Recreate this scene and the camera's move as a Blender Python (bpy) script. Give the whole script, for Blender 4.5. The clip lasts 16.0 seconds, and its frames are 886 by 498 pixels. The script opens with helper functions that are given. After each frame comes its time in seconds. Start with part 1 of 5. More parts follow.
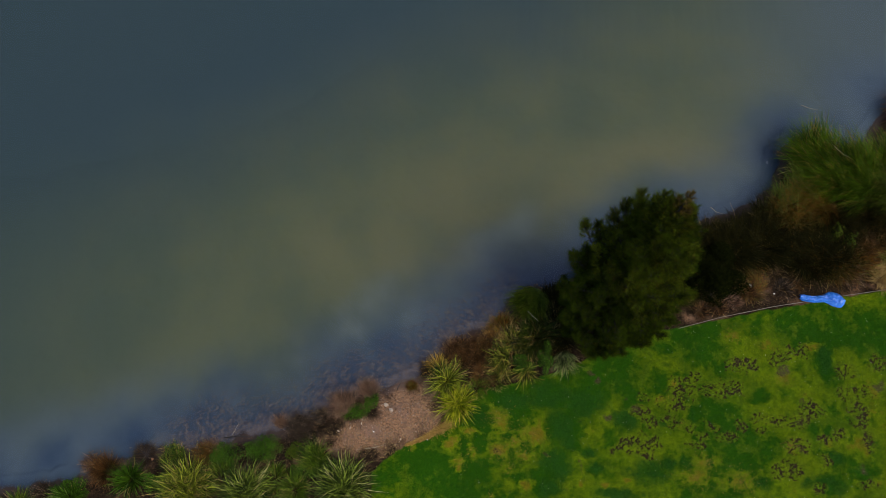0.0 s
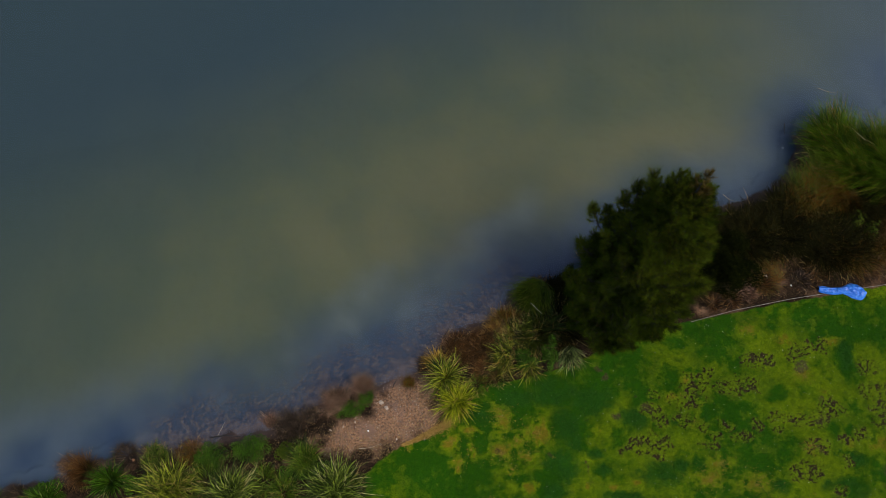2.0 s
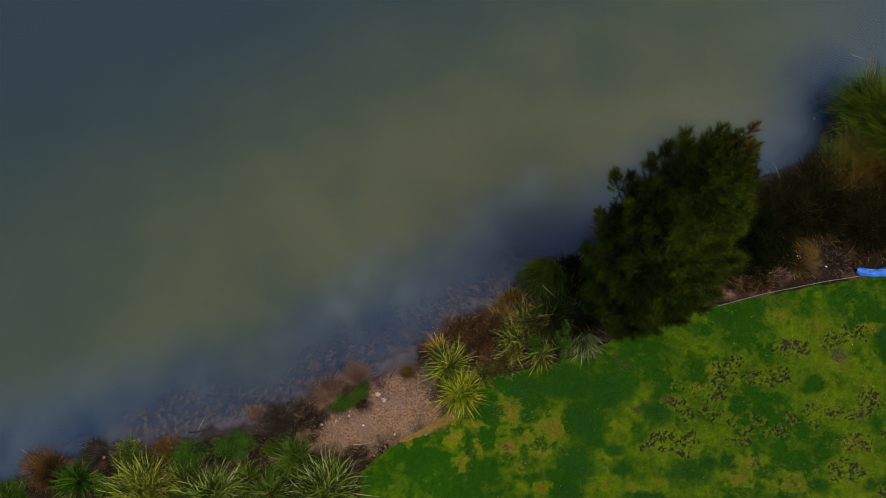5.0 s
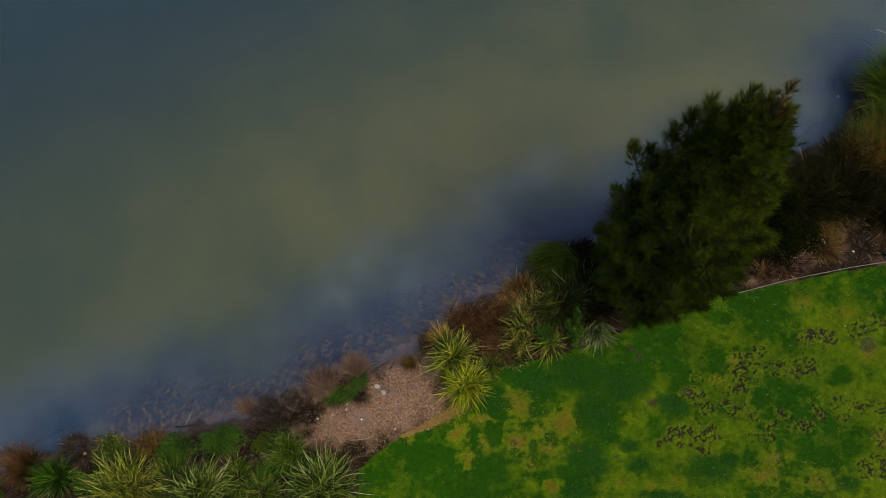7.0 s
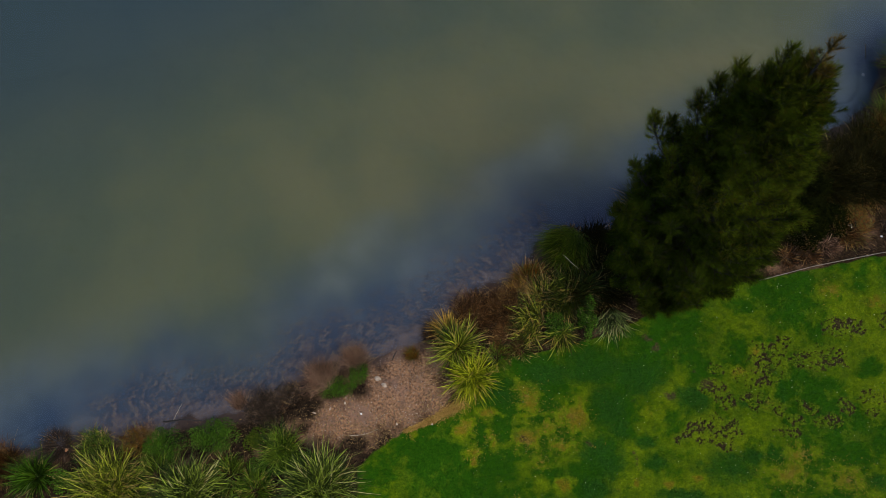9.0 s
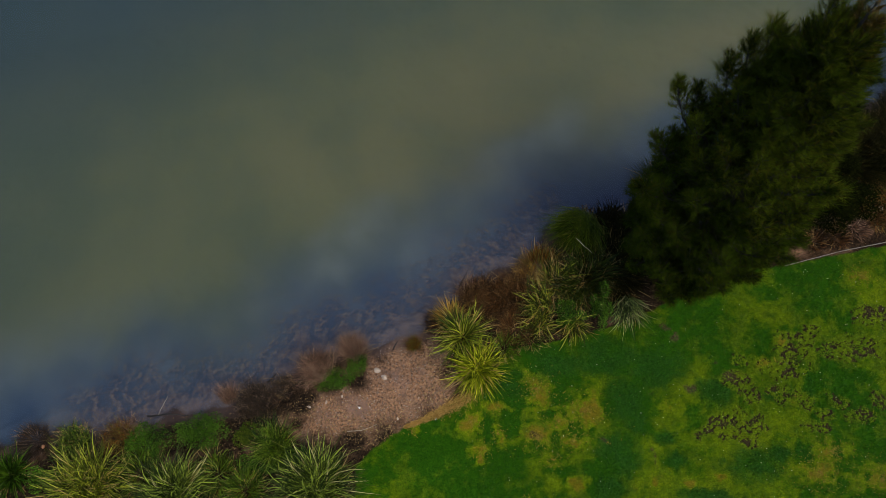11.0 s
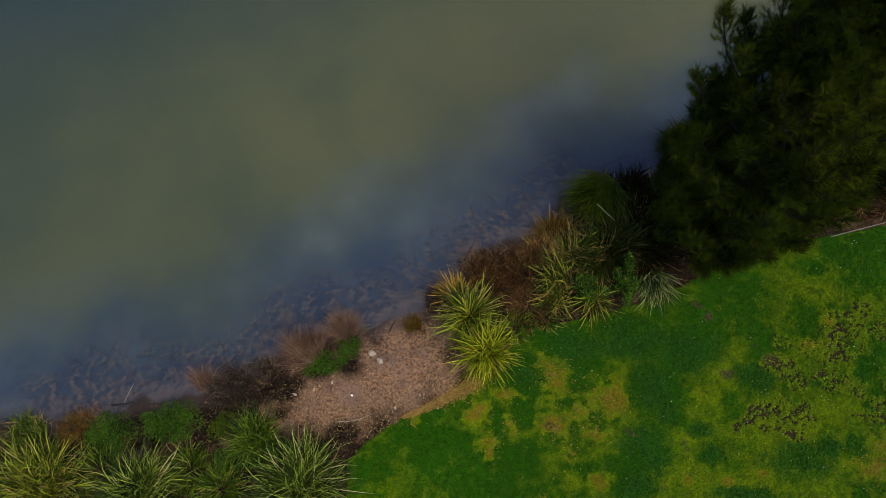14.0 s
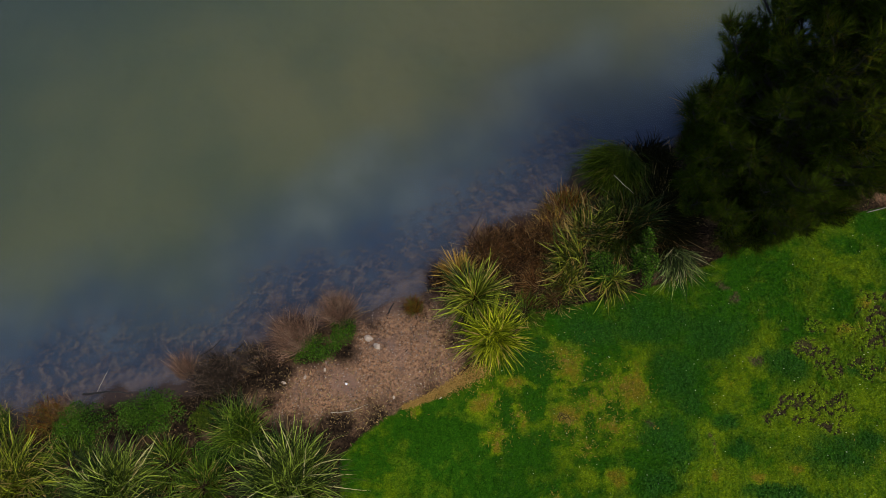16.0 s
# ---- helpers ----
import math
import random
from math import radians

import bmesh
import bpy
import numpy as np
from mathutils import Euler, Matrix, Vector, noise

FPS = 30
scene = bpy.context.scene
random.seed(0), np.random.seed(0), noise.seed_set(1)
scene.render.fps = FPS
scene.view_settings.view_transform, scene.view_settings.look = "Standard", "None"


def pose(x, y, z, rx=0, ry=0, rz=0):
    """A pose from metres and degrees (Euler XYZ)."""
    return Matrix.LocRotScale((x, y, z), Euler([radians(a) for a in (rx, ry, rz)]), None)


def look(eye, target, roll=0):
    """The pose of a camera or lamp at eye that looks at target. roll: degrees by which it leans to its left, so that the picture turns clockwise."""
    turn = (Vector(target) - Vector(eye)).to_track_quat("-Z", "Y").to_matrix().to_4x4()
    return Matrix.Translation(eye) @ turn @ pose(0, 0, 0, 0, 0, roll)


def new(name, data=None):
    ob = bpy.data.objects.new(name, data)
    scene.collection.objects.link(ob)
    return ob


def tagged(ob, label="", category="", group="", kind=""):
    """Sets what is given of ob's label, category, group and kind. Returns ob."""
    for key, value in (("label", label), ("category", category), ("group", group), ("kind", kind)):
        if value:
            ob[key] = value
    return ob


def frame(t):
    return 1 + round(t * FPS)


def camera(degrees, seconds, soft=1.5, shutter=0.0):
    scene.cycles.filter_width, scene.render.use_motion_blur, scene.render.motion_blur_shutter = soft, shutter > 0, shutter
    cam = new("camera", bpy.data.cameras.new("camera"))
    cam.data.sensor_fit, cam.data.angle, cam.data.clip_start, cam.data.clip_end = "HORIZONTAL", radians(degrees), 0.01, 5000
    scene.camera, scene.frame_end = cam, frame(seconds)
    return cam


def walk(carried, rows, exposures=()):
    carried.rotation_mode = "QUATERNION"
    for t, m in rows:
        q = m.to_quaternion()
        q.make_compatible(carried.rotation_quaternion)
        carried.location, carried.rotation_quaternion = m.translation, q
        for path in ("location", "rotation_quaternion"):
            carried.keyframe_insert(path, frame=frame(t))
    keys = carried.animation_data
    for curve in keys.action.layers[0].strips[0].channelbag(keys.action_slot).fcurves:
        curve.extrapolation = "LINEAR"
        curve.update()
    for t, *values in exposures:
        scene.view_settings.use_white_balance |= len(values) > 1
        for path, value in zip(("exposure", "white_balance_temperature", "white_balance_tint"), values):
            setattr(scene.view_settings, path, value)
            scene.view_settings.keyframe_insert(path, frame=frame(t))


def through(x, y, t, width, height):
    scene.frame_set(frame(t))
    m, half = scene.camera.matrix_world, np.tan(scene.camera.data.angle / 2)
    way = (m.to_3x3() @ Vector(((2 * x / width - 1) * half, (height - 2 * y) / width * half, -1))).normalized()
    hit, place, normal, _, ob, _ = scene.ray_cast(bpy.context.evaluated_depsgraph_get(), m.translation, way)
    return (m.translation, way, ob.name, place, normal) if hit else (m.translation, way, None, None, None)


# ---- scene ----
cam = camera(62.66, 16.0, soft=0.7)
TILT, ROLL = 17.790, 3.496  # degrees from straight down, and about the lens axis
ROWS = [  # seconds, x, y, height: a drone sinking over the shore
    (0.0, 0.000, 0.000, 26.000),
    (0.5, -0.015, 0.045, 25.636),
    (1.0, -0.001, 0.053, 25.248),
    (1.5, 0.042, 0.066, 24.888),
    (2.0, 0.071, 0.076, 24.531),
    (2.5, 0.078, 0.086, 24.160),
    (3.0, 0.087, 0.099, 23.752),
    (3.5, 0.078, 0.094, 23.336),
    (4.0, 0.061, 0.096, 22.960),
    (6.5, -0.014, 0.003, 21.127),
    (7.0, -0.038, 0.003, 20.780),
    (7.5, -0.055, -0.013, 20.453),
    (8.0, -0.074, -0.025, 20.114),
    (8.5, -0.102, -0.031, 19.800),
    (9.0, -0.137, -0.045, 19.491),
    (11.5, -0.216, -0.081, 17.782),
    (12.0, -0.217, -0.090, 17.416),
    (12.5, -0.237, -0.098, 17.050),
    (13.0, -0.234, -0.112, 16.680),
    (13.5, -0.249, -0.121, 16.286),
    (14.0, -0.246, -0.125, 15.906),
    (14.5, -0.252, -0.147, 15.550),
    (15.0, -0.277, -0.178, 15.204),
    (15.5, -0.285, -0.199, 14.859),
    (16.0, -0.275, -0.191, 14.472),
]
walk(cam, [(t, pose(x, y, z, TILT, 0, 0) @ pose(0, 0, 0, 0, 0, ROLL)) for t, x, y, z in ROWS])

# ---- light: a bright, thinly overcast sky ----
SUN_UP, SUN_AZ = 61.0, 120.0
world = bpy.data.worlds.new("sky")
scene.world = world
world.use_nodes = True
wn = world.node_tree.nodes
sky = wn.new("ShaderNodeTexSky")
sky.sky_type, sky.sun_disc = "NISHITA", False
sky.sun_elevation, sky.sun_rotation = radians(SUN_UP), radians(SUN_AZ)
sky.air_density, sky.dust_density, sky.ozone_density = 1.0, 2.2, 1.0
wn["Background"].inputs["Strength"].default_value = 0.15
world.node_tree.links.new(sky.outputs["Color"], wn["Background"].inputs["Color"])
sun_data = bpy.data.lights.new("sun", "SUN")
sun_data.energy, sun_data.angle, sun_data.color = 1.45, radians(40), (1.0, 0.93, 0.78)
sun = new("sun", sun_data)
_a = radians(SUN_AZ)
sun.matrix_world = look((0, 0, 40), (-math.sin(_a) * math.cos(radians(SUN_UP)), -math.cos(_a) * math.cos(radians(SUN_UP)), 40 - math.sin(radians(SUN_UP))))
scene.view_settings.exposure = 0.36


# ---- node helpers ----
def material(name):
    m = bpy.data.materials.new(name)
    m.use_nodes = True
    t = m.node_tree
    return m, t, t.nodes["Principled BSDF"]


def node(t, kind, links=(), **values):
    """A node with its settings and inputs; links: (input, socket) pairs."""
    n = t.nodes.new("ShaderNode" + kind)
    for key, value in values.items():
        if key in ("operation", "blend_type", "data_type", "attribute_name", "interpolation_type"):
            if key == "operation":
                n.operation = value
            elif key == "blend_type":
                n.blend_type = value
            elif key == "data_type":
                n.data_type = value
            elif key == "attribute_name":
                n.attribute_name = value
            else:
                n.interpolation_type = value
        else:
            n.inputs[key].default_value = value
    for key, socket in links:
        t.links.new(socket, n.inputs[key])
    return n


def mixed(t, fac, a, b):
    """Mix of two colours (sockets or tuples) by a factor (socket or number)."""
    n = t.nodes.new("ShaderNodeMixRGB")
    for key, v in (("Fac", fac), ("Color1", a), ("Color2", b)):
        if isinstance(v, (int, float)):
            n.inputs[key].default_value = v
        elif isinstance(v, tuple):
            n.inputs[key].default_value = (*v, 1)
        else:
            t.links.new(v, n.inputs[key])
    return n.outputs["Color"]


def ranged(t, value, a, b, lo=0.0, hi=1.0):
    n = t.nodes.new("ShaderNodeMapRange")
    n.interpolation_type = "SMOOTHSTEP"
    t.links.new(value, n.inputs["Value"])
    for key, v in (("From Min", a), ("From Max", b), ("To Min", lo), ("To Max", hi)):
        n.inputs[key].default_value = v
    return n.outputs["Result"]


def calc(t, op, a, b=0.0):
    n = t.nodes.new("ShaderNodeMath")
    n.operation = op
    for k, v in ((0, a), (1, b)):
        if isinstance(v, (int, float)):
            n.inputs[k].default_value = v
        else:
            t.links.new(v, n.inputs[k])
    return n.outputs[0]


def grain(t, scale, detail=4.0, rough=0.6, stretch=None, warp=0.0):
    """Fractal noise over world places, scale in cells a metre."""
    g = t.nodes.new("ShaderNodeNewGeometry")
    place = g.outputs["Position"]
    if stretch:
        mp = t.nodes.new("ShaderNodeMapping")
        mp.inputs["Scale"].default_value = stretch[:3]
        mp.inputs["Rotation"].default_value = (0, 0, radians(stretch[3]))
        t.links.new(place, mp.inputs["Vector"])
        place = mp.outputs["Vector"]
    n = t.nodes.new("ShaderNodeTexNoise")
    n.inputs["Scale"].default_value, n.inputs["Detail"].default_value = scale, detail
    n.inputs["Roughness"].default_value, n.inputs["Distortion"].default_value = rough, warp
    t.links.new(place, n.inputs["Vector"])
    return n.outputs["Fac"]


def bumped(t, shader, height, strength, distance):
    b = t.nodes.new("ShaderNodeBump")
    b.inputs["Strength"].default_value, b.inputs["Distance"].default_value = strength, distance
    t.links.new(height, b.inputs["Height"])
    t.links.new(b.outputs["Normal"], shader.inputs["Normal"])


def leaf_material(name, dark, light, dry=None, dry_share=0.1, rough=0.45, through=0.09, patch=2.0, gloss=0.12, power=1.5, patchy=0.2):
    """Foliage: every leaf its own tone between dark and light, some of them dry; light shines through a little."""
    m, t, p = material(name)
    g = t.nodes.new("ShaderNodeNewGeometry")
    pick = g.outputs["Random Per Island"]
    clump = ranged(t, grain(t, patch, 2.0), 0.35, 0.65)
    col = mixed(t, calc(t, "ADD", calc(t, "MULTIPLY", calc(t, "POWER", pick, power), 1.0 - patchy), calc(t, "MULTIPLY", clump, patchy)), dark, light)
    if dry:
        other = calc(t, "FRACT", calc(t, "MULTIPLY", pick, 7.31))
        col = mixed(t, calc(t, "LESS_THAN", other, dry_share), col, dry)
    col = mixed(t, ranged(t, grain(t, 40.0, 2.0), 0.35, 0.8, 0.0, 0.3), col, dark)
    t.links.new(col, p.inputs["Base Color"])
    p.inputs["Roughness"].default_value = rough
    p.inputs["Specular IOR Level"].default_value = gloss
    tr = t.nodes.new("ShaderNodeBsdfTranslucent")
    t.links.new(col, tr.inputs["Color"])
    mx = t.nodes.new("ShaderNodeMixShader")
    mx.inputs[0].default_value = through
    t.links.new(p.outputs[0], mx.inputs[1])
    t.links.new(tr.outputs[0], mx.inputs[2])
    t.links.new(mx.outputs[0], t.nodes["Material Output"].inputs["Surface"])
    return m


def plain_material(name, dark, light, scale=8.0, rough=0.7, bump=0.3, size=0.01, metal=0.0):
    m, t, p = material(name)
    a = grain(t, scale, 6.0)
    b = grain(t, scale * 7, 4.0)
    col = mixed(t, ranged(t, a, 0.3, 0.7), dark, light)
    col = mixed(t, ranged(t, b, 0.45, 0.75, 0.0, 0.5), col, tuple(c * 0.6 for c in dark))
    t.links.new(col, p.inputs["Base Color"])
    p.inputs["Roughness"].default_value, p.inputs["Metallic"].default_value = rough, metal
    bumped(t, p, b, bump, size)
    return m


# ---- plan of the shore (metres) ----
WATER = -0.30
SHORE = [(-400, -60), (-40, -6.5), (-14.5, -1.1), (-12.1, -0.6), (-10.3, 0.2), (-9.0, 0.55), (-8.3, 0.55), (-7.2, 0.9), (-5.6, 1.25), (-4.3, 1.75), (-3.4, 2.7),
         (-1.8, 3.05), (-0.8, 3.5), (0.1, 4.2), (0.6, 4.9), (2.0, 5.5), (3.0, 6.9), (4.7, 7.35), (7.0, 8.7), (9.4, 9.9), (11.2, 10.7),
         (12.9, 11.9), (13.2, 13.3), (13.9, 14.0), (15.3, 13.4), (16.7, 13.9), (17.6, 15.6), (22.0, 17.0), (60, 30), (400, 120)]
LAWN = [(400, 97), (60, 18.5), (16.57, 7.75), (14.9, 7.4), (13.3, 7.02), (11.5, 6.62), (9.05, 5.97), (7.4, 5.6), (6.0, 4.95), (5.2, 4.4), (4.6, 4.14), (3.4, 3.7), (2.5, 3.4),
        (1.6, 3.3), (1.15, 2.5), (0.46, 2.0), (-0.3, 1.5), (-1.0, 1.12), (-1.6, 0.62), (-1.95, 0.2), (-1.95, -0.4), (-1.6, -1.3), (-2.5, -3), (-30, -9), (-400, -70)]
TABLE = np.random.RandomState(7).rand(4096)


def value_noise(x, y, seed):
    xi, yi = np.floor(x).astype(np.int64), np.floor(y).astype(np.int64)
    fx, fy = x - xi, y - yi
    fx, fy = fx * fx * (3 - 2 * fx), fy * fy * (3 - 2 * fy)

    def at(i, j):
        return TABLE[((i * 7919 + j * 104729 + seed * 5381) ^ ((i * 31 + j * 17) >> 3)) % 4096]
    return (at(xi, yi) * (1 - fx) + at(xi + 1, yi) * fx) * (1 - fy) + (at(xi, yi + 1) * (1 - fx) + at(xi + 1, yi + 1) * fx) * fy


def fbm(x, y, scale, seed=0, octaves=4):
    total, size, amp = 0.0, 0.0, 1.0
    for k in range(octaves):
        f = scale * 2 ** k
        total = total + amp * value_noise(x * f + 13.7 * k, y * f - 7.1 * k, seed + k)
        size += amp
        amp *= 0.55
    return total / size


def side(line, x, y):
    """Distance to a line of points, positive on its right hand."""
    best, sign = np.full(x.shape, 1e9), np.ones(x.shape)
    for (ax, ay), (bx, by) in zip(line, line[1:]):
        dx, dy = bx - ax, by - ay
        k = np.clip(((x - ax) * dx + (y - ay) * dy) / (dx * dx + dy * dy), 0, 1)
        d = np.hypot(x - ax - k * dx, y - ay - k * dy)
        s = np.where((x - ax) * dy - (y - ay) * dx >= 0, 1.0, -1.0)
        near = d < best - 1e-9
        best, sign = np.where(near, d, best), np.where(near, s, sign)
    return best * sign


def smooth(v, a, b):
    k = np.clip((v - a) / (b - a), 0, 1)
    return k * k * (3 - 2 * k)


def inland(x, y):
    return side(SHORE, x, y) + 0.5 * (fbm(x, y, 0.9, 3) - 0.5) + 0.22 * (fbm(x, y, 3.0, 5, 2) - 0.5)


def on_lawn(x, y):
    return side(LAWN[::-1], x, y) + 0.16 * (fbm(x, y, 3.0, 9, 4) - 0.5)


def height(x, y, d=None):
    d = inland(x, y) if d is None else d
    bank = WATER + 0.30 * smooth(d, -0.04, 1.1) + 0.03 * (fbm(x, y, 2.5, 21, 2) - 0.5) * smooth(d, -0.5, 0.4)
    bed = WATER - 0.045 - np.minimum(1.6, 0.13 * np.maximum(-d - 0.15, 0)) + 0.05 * (fbm(x, y, 1.0, 23, 2) - 0.5)
    return np.where(d < 0, np.minimum(bank - 0.05 * smooth(-d, 0, 0.3), bed + 0.3 * smooth(d, -0.6, 0)), bank)


def spots(x, y, many):
    """Soft blots: (x, y, half length, half width, turn)."""
    best = np.zeros(x.shape)
    for cx, cy, rx, ry, turn in many:
        c, s = math.cos(radians(turn)), math.sin(radians(turn))
        u, v = (x - cx) * c + (y - cy) * s, -(x - cx) * s + (y - cy) * c
        best = np.maximum(best, np.clip(1.35 - np.hypot(u / rx, v / ry), 0, 1))
    return best


# where the lawn is straw-dry, clovery, lush, scuffed or worn bare: (x, y, half length, half width)
STRAW = [(2.15, -0.32, 0.26, 0.1), (5.48, 2.05, 0.35, 0.28), (8.44, 3.79, 0.29, 0.3), (4.98, 0.24, 0.4, 0.26), (6.04, 0.23, 0.27, 0.19), (8.7, 0.65, 0.34, 0.26),
         (7.96, 3.29, 0.22, 0.15), (3.1, 0.06, 0.47, 0.22), (6.79, 0.41, 0.2, 0.13), (8.85, 2.39, 0.35, 0.14), (0.73, 1.37, 0.32, 0.29), (2.29, 2.27, 0.43, 0.65),
         (2.37, 1.11, 0.51, 0.31), (3.52, 1.8, 0.48, 0.58), (1.35, 1.78, 0.43, 0.13), (1.07, 0.78, 0.26, 0.16), (1.37, 1.13, 0.19, 0.29), (0.99, 0.6, 0.13, 0.3),
         (2.85, 1.53, 0.3, 0.37), (3.22, 1.08, 0.48, 0.29), (-0.68, 1.08, 0.13, 0.23), (2.74, 0.62, 0.31, 0.18)]
DRY = [(9.13, 0.68, 0.83, 0.39), (10.67, 0.61, 1, 0.33), (12.53, 1.96, 0.44, 0.31), (12.5, 4.22, 0.54, 0.25), (9.51, 1.2, 0.49, 0.33), (10.73, 5.7, 0.48, 0.3),
       (11.99, 5.46, 0.52, 0.26), (13.63, 5.47, 0.52, 0.26), (13.06, 3.63, 0.54, 0.25), (13.85, 2.12, 0.26, 0.26), (14.9, 2.06, 0.8, 0.58), (15.54, 4.05, 0.45, 0.6),
       (15.62, 3.07, 0.48, 0.59), (12.77, 0.44, 0.78, 0.26), (15.56, 1.06, 0.39, 0.47)]
CLOVER = [(14.03, 4.95, 0.26, 0.59), (11.44, 0.62, 0.35, 0.23), (14.06, 1.63, 0.36, 0.27), (13.57, 0.67, 0.78, 0.33), (4.05, 3.16, 0.85, 0.54), (5.32, 3.02, 0.78, 0.5),
          (4.51, 2.06, 0.56, 0.62), (4.76, 1.53, 0.34, 0.27), (4.39, 0.78, 0.54, 0.49), (4.03, -0.01, 0.4, 0.28), (6.69, 2.47, 0.42, 0.49), (7.57, 0.77, 0.71, 0.43),
          (8.14, 1.07, 0.34, 0.27), (8.8, 1.17, 0.21, 0.17), (5.61, 0.79, 0.31, 0.16), (9.1, 2.76, 0.18, 0.21), (6.43, 0, 0.74, 0.16), (5.43, 1.27, 0.31, 0.17),
          (8.3, 2.46, 0.28, 0.18), (1.67, 2.23, 0.49, 0.38), (2.75, 2.95, 0.66, 0.5)]
LUSH = [(7.9, 5, 1.2, 0.65), (6.9, 3.5, 0.9, 0.5), (5.3, 3.9, 0.9, 0.5), (7, 4.4, 1.6, 0.7), (9.98, 2.95, 0.85, 0.31), (10.97, 2.15, 0.99, 0.68), (8.89, 5.64, 0.81, 0.52),
        (13.53, 6.12, 1.12, 0.34), (10.88, 1.11, 0.49, 0.36), (11.71, 1.66, 0.49, 0.34), (9.82, 3.26, 0.54, 0.18), (11.45, 3.53, 0.54, 0.28), (14.95, 6.06, 2.3, 0.84),
        (11.44, 2.05, 1.19, 0.76), (14.27, 4.48, 0.41, 0.61), (7.05, 4.3, 1.31, 0.57), (7.73, 3.82, 0.65, 0.45), (9.01, 4.95, 0.82, 0.62), (6.18, 4.25, 0.51, 0.45),
        (6.42, 3.6, 0.36, 0.26), (3.44, 0.34, 0.54, 0.22), (6.81, 3.11, 0.43, 0.22), (4.93, 3.8, 0.58, 0.3), (0.03, 0.66, 1.15, 0.61), (1.89, 1.6, 0.32, 0.53),
        (1.7, 0.56, 0.37, 0.4), (2.85, 2.19, 0.19, 0.43), (1.16, 1.24, 0.15, 0.31)]
SCUFF_A = [(10.22, 3.81, 0.49, 0.23), (9.76, 3.7, 0.25, 0.16), (7.34, 2.76, 0.32, 0.18), (7.63, 2.46, 0.25, 0.13), (6.96, 1.6, 0.31, 0.2), (7.63, 1.7, 0.28, 0.2),
           (7.49, 1.36, 0.21, 0.13), (6.4, 1.43, 0.14, 0.12), (8.45, 3.22, 0.43, 0.16), (8.71, 3.59, 0.36, 0.18), (8.75, 4, 0.33, 0.13), (9.19, 4.06, 0.18, 0.15),
           (9.16, 3.51, 0.14, 0.22), (8.71, 2.42, 0.35, 0.15), (8.64, 3.01, 0.36, 0.11), (8.31, 2.57, 0.21, 0.14), (7.33, 3.36, 0.22, 0.13), (8.97, 2.26, 0.14, 0.11),
           (7.41, 2, 0.17, 0.08)]
SCUFF_B = [(10.92, 4.66, 0.44, 0.2), (12.11, 4.86, 0.15, 0.17), (12.59, 5.13, 0.29, 0.17), (9.39, 2.08, 0.16, 0.15), (9.2, 1.76, 0.25, 0.12), (9.77, 2.44, 0.25, 0.12),
           (10.27, 2.08, 0.23, 0.15), (10.73, 2.45, 0.16, 0.16), (11.56, 2.79, 0.37, 0.12), (11.48, 2.37, 0.14, 0.09), (12.35, 2.8, 0.32, 0.16), (12.79, 2.79, 0.25, 0.19),
           (13.28, 3.21, 0.32, 0.21), (12.7, 1.97, 0.33, 0.19), (12.45, 1.29, 0.31, 0.18), (11.91, 1.01, 0.16, 0.22)]
SCUFF_C = [(13.23, 5.29, 0.17, 0.19), (14.8, 4.71, 0.29, 0.18), (15.96, 4.99, 0.27, 0.19), (15.42, 3.94, 0.22, 0.12), (14.67, 3.86, 0.26, 0.26), (15.02, 3.13, 0.28, 0.36),
           (13.32, 3.13, 0.36, 0.18), (14.36, 2.51, 0.16, 0.16), (13.7, 2.28, 0.22, 0.14), (15.32, 2.24, 0.18, 0.21), (13.75, 1.46, 0.16, 0.17), (12.45, 1.16, 0.28, 0.21),
           (15.05, 0.81, 0.27, 0.13), (13.33, 0.56, 0.2, 0.13), (11.95, 1.04, 0.22, 0.17)]
BARE = [(12.47, 4.49, 0.4, 0.2), (13.04, 3.45, 0.22, 0.14), (15.89, 4.27, 0.35, 0.18), (15, 1.22, 0.32, 0.3), (12.89, 2.75, 0.32, 0.14), (12.81, 1.94, 0.2, 0.13),
        (7.14, 2.85, 0.2, 0.14), (7.67, 1.76, 0.17, 0.12), (5.14, 0.79, 0.1, 0.2), (5.71, 3.7, 0.16, 0.11), (5.54, 3.94, 0.11, 0.11), (6.13, 2.54, 0.18, 0.11),
        (5.11, 2.42, 0.2, 0.07), (6.75, 3.29, 0.11, 0.07), (8.42, 3.3, 0.14, 0.07), (8.72, 2.49, 0.13, 0.08), (4.06, 1.09, 0.1, 0.07), (2.37, 1.09, 0.25, 0.09)]


